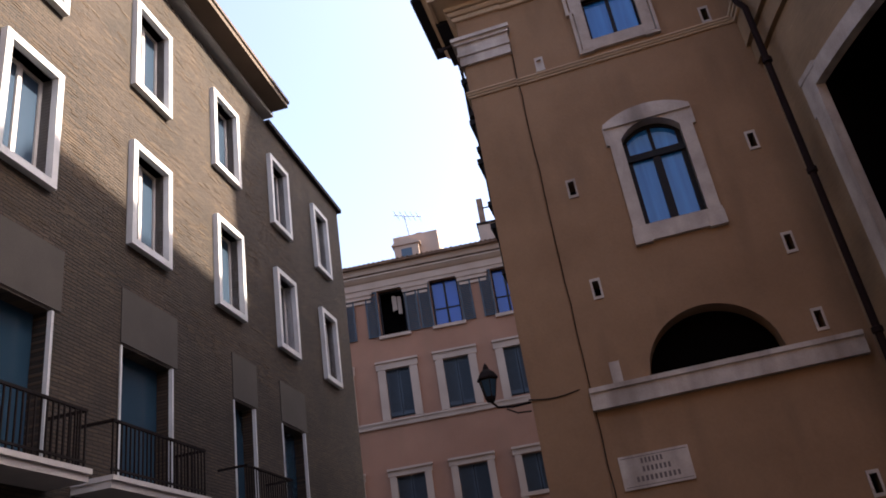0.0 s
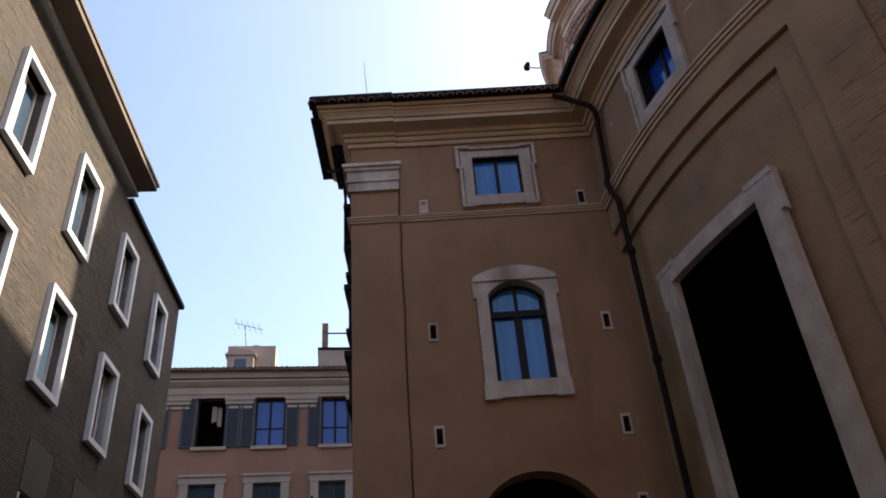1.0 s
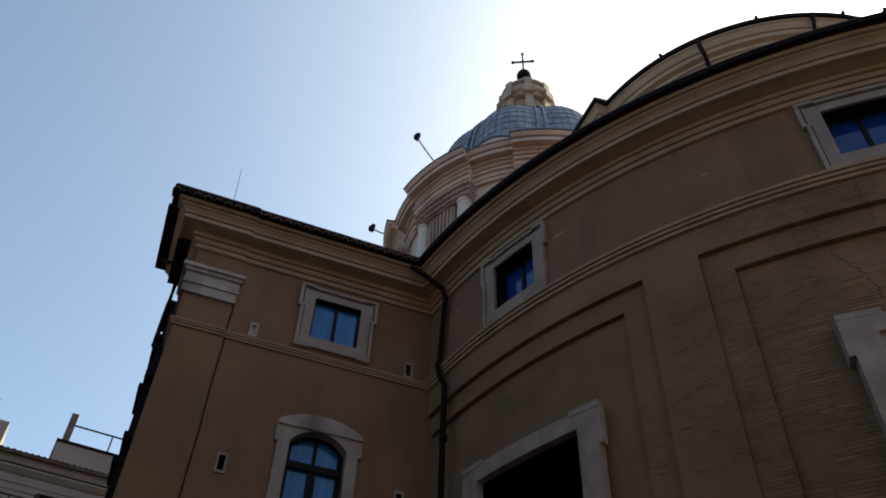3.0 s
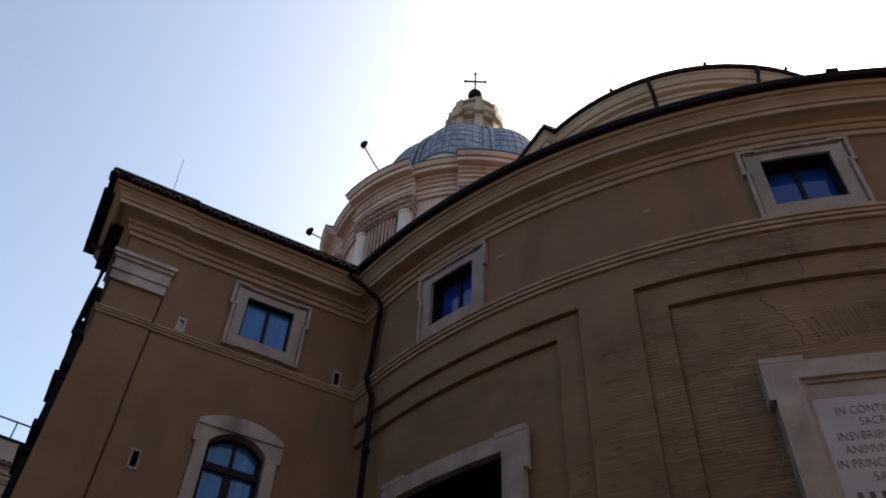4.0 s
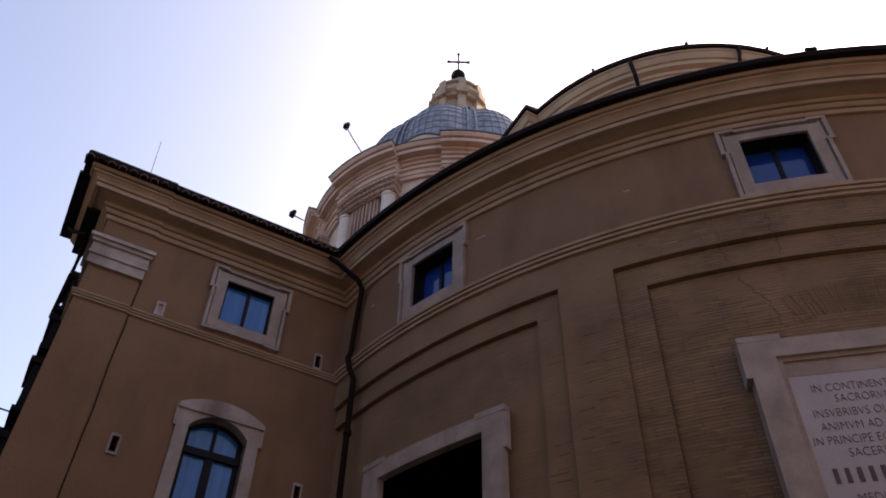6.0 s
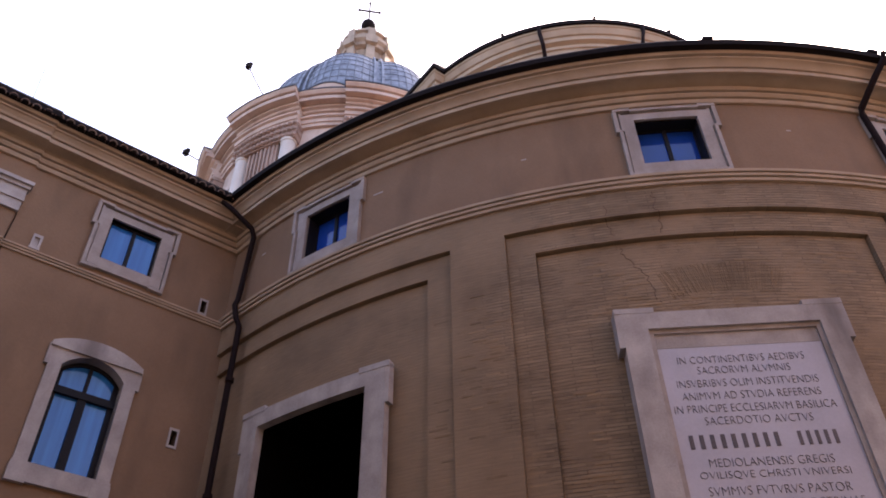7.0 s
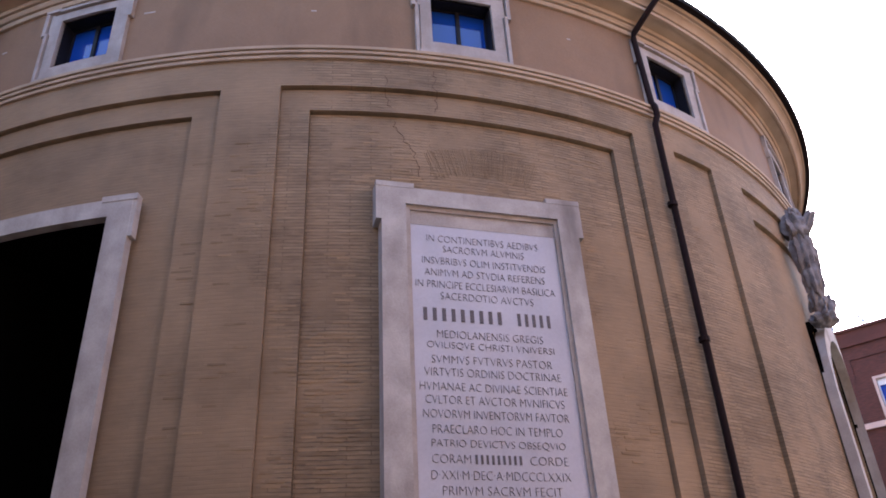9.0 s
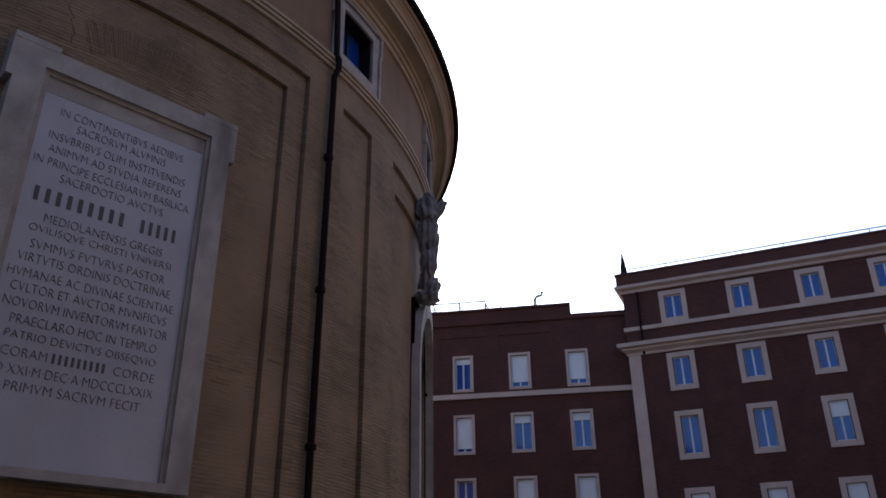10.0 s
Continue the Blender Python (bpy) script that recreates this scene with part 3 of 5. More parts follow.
    for p, q in zip(rings, rings[1:]):
        for k in range(4):
            bm.faces.new((p[k], q[k], q[(k + 1) % 4], p[(k + 1) % 4]))
    bm.faces.new(rings[0])
    bm.faces.new(rings[-1][::-1])


bm = bmesh.new()
inner = lambda u: arc_z(u, B0, B1, BS, BT)
arch_band(bm, WING, B0, B1, inner, lambda u: arc_z(u, B0 - 0.2, B1 + 0.2, 9.46, 9.70), -0.3, 0.06)
for a, b in ((B0 - 0.22, B0), (B1, B1 + 0.22)):
    box(bm, WING, a, b, BZ - 0.02, 9.46, -0.3, 0.06)
for a, b in ((B0 - 0.28, B0 - 0.20), (B1 + 0.20, B1 + 0.28)):
    box(bm, WING, a, b, 9.10, 9.50, -0.05, 0.055)
box(bm, WING, B0 - 0.24, B1 + 0.24, 7.06, BZ, -0.3, 0.075)
box(bm, WING, B0 - 0.25, B0 + 0.05, 7.03, 7.30, -0.05, 0.09)
box(bm, WING, B1 - 0.05, B1 + 0.25, 7.03, 7.30, -0.05, 0.09)
arch_band(bm, WING, B0 - 0.26, B1 + 0.26, lambda u: 9.44, lambda u: arc_z(u, B0 - 0.26, B1 + 0.26, 9.53, 9.76), -0.05, 0.10)
w = part("window", bm, M_STONE, church, "tall window with a segmental arched white stone surround", bevel=0.006)
bm = bmesh.new()
mid = (B0 + B1) / 2
for a, b in ((B0, B0 + 0.09), (B1 - 0.09, B1)):
    box(bm, WING, a, b, BZ, BS + 0.1, -0.24, -0.16)
box(bm, WING, mid - 0.07, mid + 0.07, BZ, 8.74, -0.24, -0.14)
box(bm, WING, B0, B1, BZ, BZ + 0.09, -0.24, -0.16)
box(bm, WING, B0, B1, 8.74, 8.87, -0.25, -0.12)
box(bm, WING, mid - 0.03, mid + 0.03, 8.87, BT, -0.24, -0.16)
arch_band(bm, WING, B0, B1, lambda u: inner(u) - 0.07, inner, -0.24, -0.16)
part("sash", bm, M_SASH, w, "dark painted wooden sash with a transom")
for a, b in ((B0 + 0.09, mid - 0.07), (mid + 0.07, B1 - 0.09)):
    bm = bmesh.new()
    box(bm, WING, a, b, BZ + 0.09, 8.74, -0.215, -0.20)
    part("pane", bm, M_CURTAIN_GLASS, w, "window pane painted the blue of reflected sky")
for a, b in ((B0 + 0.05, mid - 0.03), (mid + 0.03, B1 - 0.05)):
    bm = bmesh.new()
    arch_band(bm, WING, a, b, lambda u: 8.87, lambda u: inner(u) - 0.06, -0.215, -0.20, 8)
    part("fanlight_pane", bm, M_CURTAIN_GLASS, w, "curtained fanlight pane painted the blue of reflected sky")

# half-round opening over a stone ledge
LM, LR, LZ = 0.90, 1.07, 4.74
bm = bmesh.new()
lun = lambda u: LZ + math.sqrt(max(LR * LR - (u - LM) ** 2, 0.0)) * 0.94
arch_band(bm, WING, LM - LR - 0.01, LM + LR + 0.01, lun, lambda u: 5.81, -0.42, 0.0, 32)
part("lunette_arch", bm, M_PLASTER, church)
bm = bmesh.new()
box(bm, WING, -1.19, WC, 4.38, 4.72, -0.05, 0.13)
box(bm, WING, -1.19, WC, 4.66, 4.74, -0.05, 0.17)
part("ledge", bm, M_STONE, church, "long white stone ledge under a half-round opening", bevel=0.012)

# apse wall with stepped panels, windows and the portal
DEG = math.radians(1) * R               # metres to a degree of the apse
PORTAL = (200.2, 209.95, 8.13)
APSE_WIN = [(204.75, 0.54), (233.75, 0.555), (253.6, 0.54), (275.2, 0.55)]
AW = [(m_ - h / DEG, m_ + h / DEG, 11.5, 12.62) for m_, h in APSE_WIN]
PANELS = [(190.6, 216.3, 10.39), (220.45, 247.7, 10.43), (252.0, 256.65, 10.38), (261.1, 289.0, 10.38)]
PIN = [(188.0, 214.35, 9.96), (222.5, 245.7, 9.98), (262.5, 287.5, 9.80)]
ARCHWAY = (269.6, 281.6, 8.0)


SHADE_SLOT, SHADE_SLOT_A, SHADE_SLOT_B = 0.030, 0.13, 0.035     # added deep slot giving a dark shade line along each panel's head and sides


def apse_depth(a, z):
    for p in AW:
        if p[0] < a < p[1] and p[2] < z < p[3]:
            return None
    if PORTAL[0] - 0.5 < a < PORTAL[1] + 0.5 and z < PORTAL[2] + 0.1:
        return None
    if ARCHWAY[0] < a < ARCHWAY[1] and z < ARCHWAY[2]:
        return None
    for p in PIN:
        if p[0] < a < p[1] and 1.2 < z < p[2]:
            return -0.42 if z > p[2] - SHADE_SLOT or a > p[1] - SHADE_SLOT_A or a < p[0] + SHADE_SLOT_B else -0.15
    for p in PANELS:
        if p[0] < a < p[1] and 1.0 < z < p[2]:
            return -0.36 if z > p[2] - SHADE_SLOT or a > p[1] - SHADE_SLOT_A or a < p[0] + SHADE_SLOT_B else -0.075
    return 0.0


ua = [p[1] - SHADE_SLOT_A for p in PANELS + PIN] + [p[0] + SHADE_SLOT_B for p in PANELS + PIN if p[0] > 190.6] + [190.6, 330.0, PORTAL[0] - 0.5, PORTAL[1] + 0.5, *ARCHWAY[:2]] + [x for p in AW for x in p[:2]] + [x for p in PANELS for x in p[:2]] + [x for p in PIN if p[0] > 190.6 for x in p[:2]] + [x for p in PIN for x in p[1:2]]
za = [0.0, 1.0, 1.2, 11.0, PORTAL[2] + 0.1, ARCHWAY[2]] + [11.5, 12.62] + [z for p in PANELS + PIN for z in (p[2], p[2] - SHADE_SLOT)]
stepped_wall("apse_wall", ua, [z for z in za if z <= 11.0], apse_depth, apse, M_BRICKWALL, church, 0.6, DEG, 1.0, "worn ochre plaster over thin brick courses", 20)
stepped_wall("attic_wall", ua, [11.0, 11.5, 12.62, 13.1], apse_depth, apse, M_PLASTER, church, 0.6, DEG, 1.0, "smooth ochre plaster attic", 20)
# black backs, with black cheeks at the doorways, paint the shade within
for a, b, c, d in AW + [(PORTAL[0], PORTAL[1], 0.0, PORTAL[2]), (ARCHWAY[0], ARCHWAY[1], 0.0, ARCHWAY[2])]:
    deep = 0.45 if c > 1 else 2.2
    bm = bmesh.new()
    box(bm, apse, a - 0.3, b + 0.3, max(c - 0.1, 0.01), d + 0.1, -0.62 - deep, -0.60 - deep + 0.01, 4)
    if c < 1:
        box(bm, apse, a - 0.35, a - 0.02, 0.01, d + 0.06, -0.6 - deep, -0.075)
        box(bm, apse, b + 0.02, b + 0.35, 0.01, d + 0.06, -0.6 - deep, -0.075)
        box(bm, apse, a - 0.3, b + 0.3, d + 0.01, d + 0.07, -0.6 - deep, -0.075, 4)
    part("shade_black_interior", bm, M_VOID, church)
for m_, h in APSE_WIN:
    eared_window(apse, m_, h, 11.5, 12.62, DEG, M_SKY_GLASS, True, -0.24)

# portal surround with ears
bm = bmesh.new()
a, b, d = PORTAL
g = 1 / DEG
box(bm, apse, a - 0.31 * g, a, 0.0, d, -0.07, 0.08)
box(bm, apse, b, b + 0.36 * g, 0.0, d, -0.07, 0.08)
box(bm, apse, a - 0.31 * g, b + 0.36 * g, d, d + 0.29, -0.07, 0.08, 8)
for s in ((a - 0.40 * g, a - 0.28 * g), (b + 0.32 * g, b + 0.42 * g)):
    box(bm, apse, s[0], s[1], d - 0.37, d + 0.29, -0.07, 0.07)
box(bm, apse, b - 0.12 * g, b + 0.42 * g, d + 0.25, d + 0.35, -0.07, 0.09)
box(bm, apse, a - 0.40 * g, a + 0.14 * g, d + 0.25, d + 0.35, -0.07, 0.09)
portal = part("portal", bm, M_STONE, church, "tall dark portal in an eared white stone surround", bevel=0.012)
bm = bmesh.new()
box(bm, apse, a, b, 0.02, 4.2, -1.9, -1.8, 4)
part("door", bm, M_DARK, portal, "dark timber door deep in the portal")

# arched white surround of the far opening
bm = bmesh.new()
a, b, d = ARCHWAY
for r0, r1, o in ((0.0, 0.15, 0.06),):
    box(bm, apse, a - r1 * g, a, 0.0, 6.6, -0.12, o)
    box(bm, apse, b, b + r1 * g, 0.0, 6.6, -0.12, o)
    lo = lambda u: 6.6 + (d - 6.6) * math.sqrt(max(1 - ((u - (a + b) / 2) / ((b - a) / 2)) ** 2, 0))
    hi = lambda u: 6.6 + (d - 6.2) * math.sqrt(max(1 - ((u - (a + b) / 2) / ((b - a) / 2 + r1 * g)) ** 2, 0))
    arch_band(bm, apse, a - r1 * g, b + r1 * g, lambda u: lo(min(max(u, a), b)), hi, -0.12, o, 24)
part("archway", bm, M_STONE, church, "white stone archway surround")

# wing roof, apse roof, choir and nave
bm = bmesh.new()
e = [WING(WL - 0.76, 13.86, 0.78), WING(WC + 0.5, 13.86, 0.78), WING(WC + 2.5, 14.5, -EAVE_BACK), FLANK(EAVE_BACK, 13.86, 0.76)]
vs = [bm.verts.new(p) for p in e]
bm.faces.new(vs)
bmesh.ops.solidify(bm, geom=bm.faces[:], thickness=0.05)
part("wing_roof", bm, M_TILE, church, "low roof of old terracotta tiles")
bm = bmesh.new()
lathe(bm, [(13.76, 13.86), (7.2, 17.0), (7.2, 16.9), (13.74, 13.8)], (CX, CY), 140, 188, 330)
part("apse_roof", bm, M_TILE, church, smooth=30)

AXIS = Vector((-0.087, 0.996, 0))
SIDE = Vector((-0.996, -0.087, 0))
C2 = Vector((CX, CY, 0))
CH = C2 + Vector((0.2, 0, 0))           # middle of the choir
bm = bmesh.new()
lathe(bm, [(6.55, 14.0), (6.55, 24.00)], (CH.x, CH.y), 120, 160, 390)
part("choir_wall", bm, M_PLASTER, church, smooth=30)
bm = bmesh.new()
UPPER = [(-0.2, 23.90), (0.06, 23.90), (0.10, 24.04), (0.16, 24.06), (0.16, 24.20), (0.32, 24.26), (0.34, 24.42), (0.40, 24.44), (0.50, 24.65), (0.54, 24.67), (0.54, 24.75), (-0.2, 24.80)]
sweep(bm, UPPER, stations_apse(165, 390, 1.5, 6.55, CH.x, CH.y))
part("choir_cornice", bm, M_MOULD, church, smooth=28)
bm = bmesh.new()
sweep(bm, [(0.44, 24.76), (0.62, 24.76), (0.64, 24.90), (0.58, 25.00), (0.44, 25.00)], stations_apse(165, 390, 1.5, 6.55, CH.x, CH.y))
part("gutter", bm, M_IRON, church, smooth=28)
bm = bmesh.new()
lathe(bm, [(7.05, 24.98), (0.05, 29.30)], (CH.x, CH.y), 80)
part("choir_roof", bm, M_TILE, church, smooth=30)
for a, place, z in ((214.0, ring(7.17, CH.x, CH.y), 25.0), (239.0, ring(7.17, CH.x, CH.y), 25.0), (260.5, ring(7.17, CH.x, CH.y), 25.0), (237.5, ring(13.76), 13.88), (250.5, ring(13.76), 13.88)):
    part("gutter_clip", box(bmesh.new(), place, a - 0.4, a + 0.4, z - 0.04, z + 0.035, -0.08, 0.05), M_IRON, church, "dark metal gutter clip")
NAVE0, NAVE1, NW = -0.6, 12.0, 6.9
NP = [CH + AXIS * NAVE0 + SIDE * NW, CH + AXIS * NAVE1 + SIDE * NW, CH + AXIS * NAVE1 - SIDE * NW, CH + AXIS * NAVE0 - SIDE * NW]
bm = bmesh.new()
for z0, z1 in ((10.0, 24.60),):
    lo = [bm.verts.new((p.x, p.y, z0)) for p in NP]
    hi = [bm.verts.new((p.x, p.y, z1)) for p in NP]
    for k in range(4):
        bm.faces.new((lo[k], lo[(k + 1) % 4], hi[(k + 1) % 4], hi[k]))
    bm.faces.new(hi)
part("nave_wall", bm, M_PLASTER, church)
bm = bmesh.new()
sweep(bm, UPPER, [(NP[0] - SIDE * 2.0, -AXIS), (NP[0], SIDE - AXIS), (NP[1], SIDE)])
part("nave_cornice", bm, M_MOULD, church)
bm = bmesh.new()
sweep(bm, [(0.44, 24.76), (0.62, 24.76), (0.64, 24.90), (0.58, 25.00), (0.44, 25.00)], [(NP[0] - SIDE * 2.0, -AXIS), (NP[0], SIDE - AXIS), (NP[1], SIDE)])
part("gutter", bm, M_IRON, church)
bm = bmesh.new()
ea = [NP[0] + SIDE * 0.6 - AXIS * 0.6, NP[1] + SIDE * 0.6, NP[2] - SIDE * 0.6, NP[3] - SIDE * 0.6 - AXIS * 0.6]
vs = [bm.verts.new((p.x, p.y, 24.99)) for p in ea]
r0, r1 = CH + AXIS * (NAVE0 + 1), CH + AXIS * NAVE1
v0, v1 = bm.verts.new((r0.x, r0.y, 29.30)), bm.verts.new((r1.x, r1.y, 29.30))
for f_ in ((vs[0], vs[1], v1, v0), (vs[2], vs[3], v0, v1), (vs[3], vs[0], v0), (vs[1], vs[2], v1)):
    bm.faces.new(f_)
part("nave_roof", bm, M_TILE, church)

# ---- dome over the crossing ----
D2 = C2 + AXIS * 18.3 + Vector((0.62, 0.12, 0))
DC = (D2.x, D2.y)
drum = ring(8.3, *DC)
bm = bmesh.new()
lathe(bm, [(8.3, 20.0), (8.3, 36.2)], DC, 96)
part("drum_wall", bm, M_DOME, church, smooth=30)
ENTAB = [(7.9, 36.0), (8.48, 36.0), (8.5, 36.22), (8.58, 36.24), (8.60, 36.5), (8.75, 36.54), (8.75, 36.64), (8.42, 36.66), (8.42, 37.12), (8.56, 37.16), (8.60, 37.28), (8.78, 37.32), (8.80, 37.42), (8.70, 37.43), (8.70, 37.50), (9.12, 37.54),
         (9.12, 37.46), (9.2, 37.46), (9.2, 37.72), (9.06, 37.73), (9.06, 37.79), (9.3, 37.81), (9.42, 37.98), (9.42, 38.06), (8.3, 38.3), (8.2, 38.3)]
bm = bmesh.new()
lathe(bm, ENTAB, DC, 120)
flash = lathe(bmesh.new(), [(8.9, 38.06), (9.47, 38.06), (9.47, 38.12), (8.9, 38.25)], DC, 120)
part("lead_flashing", flash, M_SEAM, church, "dark lead flashing on the cornice")
part("drum_entablature", bm, M_DOME, church, "pink stone entablature of the drum", smooth=25)
bm = bmesh.new()
lathe(bm, [(8.2, 38.2), (8.2, 38.75), (8.4, 38.85), (8.4, 39.0), (7.9, 39.15), (6.3, 39.4)], DC, 96)
part("drum_attic", bm, M_DOME, church, smooth=25)
def shell_at(t):
    return 6.5 * math.cos(radians(t)) ** 0.32, 39.1 + 8.7 * math.sin(radians(t))


def swell(a):
    """The lead swells out between the eight ribs; a in radians."""
    return 1 + 0.10 * abs(math.sin(4 * (a - radians(210.0))))


shell = [shell_at(t) for t in range(0, 87, 4)]
bm = bmesh.new()
lathe(bm, shell, DC, 128)
for v in bm.verts:
    k = swell(math.atan2(v.co.y - DC[1], v.co.x - DC[0]))
    v.co.x, v.co.y = DC[0] + (v.co.x - DC[0]) * k, DC[1] + (v.co.y - DC[1]) * k
dome_shell = part("dome_shell", bm, M_LEAD, church, "blue-grey weathered lead dome", smooth=30)
FIRST = 210.0
for k in range(8):
    am = FIRST + 45 * k
    dg = math.degrees(1 / 8.5)
    # rib on the shell
    bm = bmesh.new()
    for da in (-2.6, 2.6):
        rings = []
        for t in range(0, 74, 6):
            rr, zz = shell_at(t)
            w_ = 2.0 * (1 - t / 110)
            sec = []
            for s, o in ((-w_ / 2, -0.1), (-w_ / 2, 0.3), (w_ / 2, 0.3), (w_ / 2, -0.1)):
                aa = radians(am + da * 0.9) + radians(s) * 1.0
                ro = rr + o * math.cos(radians(t))
                sec.append(bm.verts.new((DC[0] + ro * math.cos(aa), DC[1] + ro * math.sin(aa), zz + o * math.sin(radians(t)))))
            rings.append(sec)
        for p, q in zip(rings, rings[1:]):
            for j in range(4):
                bm.faces.new((p[j], q[j], q[(j + 1) % 4], p[(j + 1) % 4]))
    part("rib", bm, M_LEAD, dome_shell, "lead covered double rib")
    # projecting pier with fluted face, columns and capitals
    bm = bmesh.new()
    box(bm, drum, am - 1.0 * dg, am + 1.0 * dg, 24.0, 36.1, -0.1, 0.42)
    pier = part("pier", bm, M_PIER, church, "fluted pink stone pier")
    for j in range(-3, 4):
        part("flute", box(bmesh.new(), drum, am + (j * 0.26 - 0.05) * dg, am + (j * 0.26 + 0.05) * dg, 25.0, 34.8, 0.4, 0.50), M_PIER, pier)
    for s in (-1.55, 1.55):
        p = drum(am + s * dg, 0, 0.28)
        bm = bmesh.new()
        lathe(bm, [(0.50, 25.0), (0.46, 30.0), (0.40, 34.7), (0.46, 34.75), (0.46, 34.9)], (p.x, p.y), 16)
        part("column", bm, M_WHITECOL, church, "white stone column", smooth=40)
    for s, hw in ((-1.55, 0.55), (0.0, 1.05), (1.55, 0.55)):
        bm = bmesh.new()
        for z0, z1, f0, f1 in ((34.85, 35.3, 0.80, 0.95), (35.3, 35.75, 0.88, 1.05), (35.75, 36.0, 1.08, 1.12)):
            box(bm, drum, am + (s - hw * f1) * dg, am + (s + hw * f1) * dg, z0, z1, -0.1, 0.45 + 0.18 * f1)
            for j in range(int(hw * 8)):
                cc = am + (s - hw + (j + 0.5) * hw * 2 / int(hw * 8)) * dg
                pc = drum(cc, z0 + 0.2, 0.5 + 0.16 * f1)
                bmesh.ops.create_icosphere(bm, subdivisions=1, radius=0.15, matrix=Matrix.Translation(pc))
        part("capital", bm, M_PIER, church, "carved leafy capital")
    # entablature broken forward over the pier
    bm = bmesh.new()
    prof = [(-0.2, 36.0)] + [(r_ - 8.3 + 0.48, z_) for r_, z_ in ENTAB[1:-2]] + [(-0.2, 38.2)]
    sweep(bm, prof, stations_apse(am - 2.1 * dg, am + 2.1 * dg, 4.0, 8.3, *DC))
    part("entablature_break", bm, M_DOME, church)
    bm = bmesh.new()
    sweep(bm, [(0.9, 38.06), (1.66, 38.06), (1.66, 38.13), (0.9, 38.2)], stations_apse(am - 2.14 * dg, am + 2.14 * dg, 4.0, 8.3, *DC))
    part("lead_flashing", bm, M_SEAM, church, "dark lead flashing on the cornice")
    bm = bmesh.new()
    box(bm, drum, am - 1.3 * dg, am + 1.3 * dg, 38.1, 39.2, -0.4, 0.16, 3)
    box(bm, drum, am - 1.55 * dg, am + 1.55 * dg, 39.1, 39.3, -0.4, 0.30, 3)
    box(bm, drum, am - 0.7 * dg, am + 0.7 * dg, 39.4, 40.1, -0.5, 0.15, 2)
    part("attic_pier", bm, M_DOME, church, bevel=0.02)
    # curved pediment between the piers and a tall drum window under it
    mid_a = am + 22.5
    bm = bmesh.new()
    lo_ = lambda u: 38.95 + 0.5 * max(math.cos((u - mid_a) / 9.5 * math.pi / 2), 0)
    hi_ = lambda u: 39.2 + 0.6 * max(math.cos((u - mid_a) / 9.5 * math.pi / 2), 0)
    arch_band(bm, drum, mid_a - 9.5, mid_a + 9.5, lo_, hi_, -0.7, 0.2, 14)
    part("curved_pediment", bm, M_DOME, church)
    bm = bmesh.new()
    arch_band(bm, drum, mid_a - 9.8, mid_a + 9.8, lambda u: hi_(u), lambda u: hi_(u) + 0.07, -0.7, 0.27, 14)
    part("lead_flashing", bm, M_SEAM, church, "dark lead flashing on the pediment")
    bm = bmesh.new()
    box(bm, drum, mid_a - 1.1 * dg, mid_a + 1.1 * dg, 27.0, 33.8, -0.05, 0.03, 4)
    part("drum_window", bm, M_SKY_GLASS, church, "tall dark drum window")
    bm = bmesh.new()
    rect_ring(bm, drum, mid_a - 1.1 * dg, mid_a + 1.1 * dg, 27.0, 33.8, (0.4 * dg, 0.3, 0.5), -0.05, 0.16, 4)
    part("drum_window_frame", bm, M_DOME, church)

# raised seams of the lead sheets
bm = bmesh.new()
for k in range(88):
    aa = radians(360 * k / 88)
    pts = []
    for t in range(0, 74, 8):
        rr, zz = shell_at(t)
        rr *= swell(aa)
        pts.append((DC[0] + (rr + 0.02) * math.cos(aa), DC[1] + (rr + 0.02) * math.sin(aa), zz))
    tube(bm, pts, 0.024, 4)
for t in range(5, 72, 6):
    rr, zz = shell_at(t)
    tube(bm, [(DC[0] + (rr * swell(radians(q)) + 0.01) * math.cos(radians(q)), DC[1] + (rr * swell(radians(q)) + 0.01) * math.sin(radians(q)), zz) for q in range(0, 361, 5)], 0.024, 4)
tagged(part("lead_seams", bm, M_LEADSEAM, dome_shell, "darker raised lead seams"), kind="stuff")

# lantern, ball and cross
bm = bmesh.new()
lathe(bm, [(2.5, 47.0), (2.5, 48.4), (2.25, 48.6), (2.25, 48.8), (1.65, 48.9), (1.65, 53.0), (2.0, 53.1), (2.05, 53.4), (2.3, 53.6), (2.3, 53.9), (1.8, 54.0), (1.8, 54.9), (2.0, 55.0), (2.0, 55.2), (1.5, 55.4), (1.25, 56.0), (0.9, 56.8), (0.5, 57.2), (0.3, 57.9)], DC, 32)
lantern = part("lantern", bm, M_LANTERN, church, "pink stone lantern", smooth=30)
for k in range(8):
    am = FIRST + 45 * k
    lp = ring(1.65, *DC)
    bm = bmesh.new()
    box(bm, lp, am - 9, am + 9, 48.8, 53.4, -0.1, 0.42)
    box(bm, lp, am - 11, am + 11, 53.1, 53.9, -0.1, 0.75)
    box(bm, lp, am - 8, am + 8, 53.9, 55.2, -0.2, 0.5)
    part("buttress", bm, M_LANTERN, lantern)
    # flat black panel in place of a shaded opening
    bm = bmesh.new()
    box(bm, lp, am + 22.5 - 8, am + 22.5 + 8, 49.4, 52.2, -0.05, 0.03)
    part("opening", bm, M_VOID, lantern, "black panel painted as the shade in a lantern opening")
bm = bmesh.new()
bmesh.ops.create_uvsphere(bm, u_segments=20, v_segments=12, radius=0.6, matrix=Matrix.Translation((DC[0], DC[1], 58.5)))
ball = part("ball", bm, M_IRON, church, "dark bronze ball", smooth=60)
bm = bmesh.new()
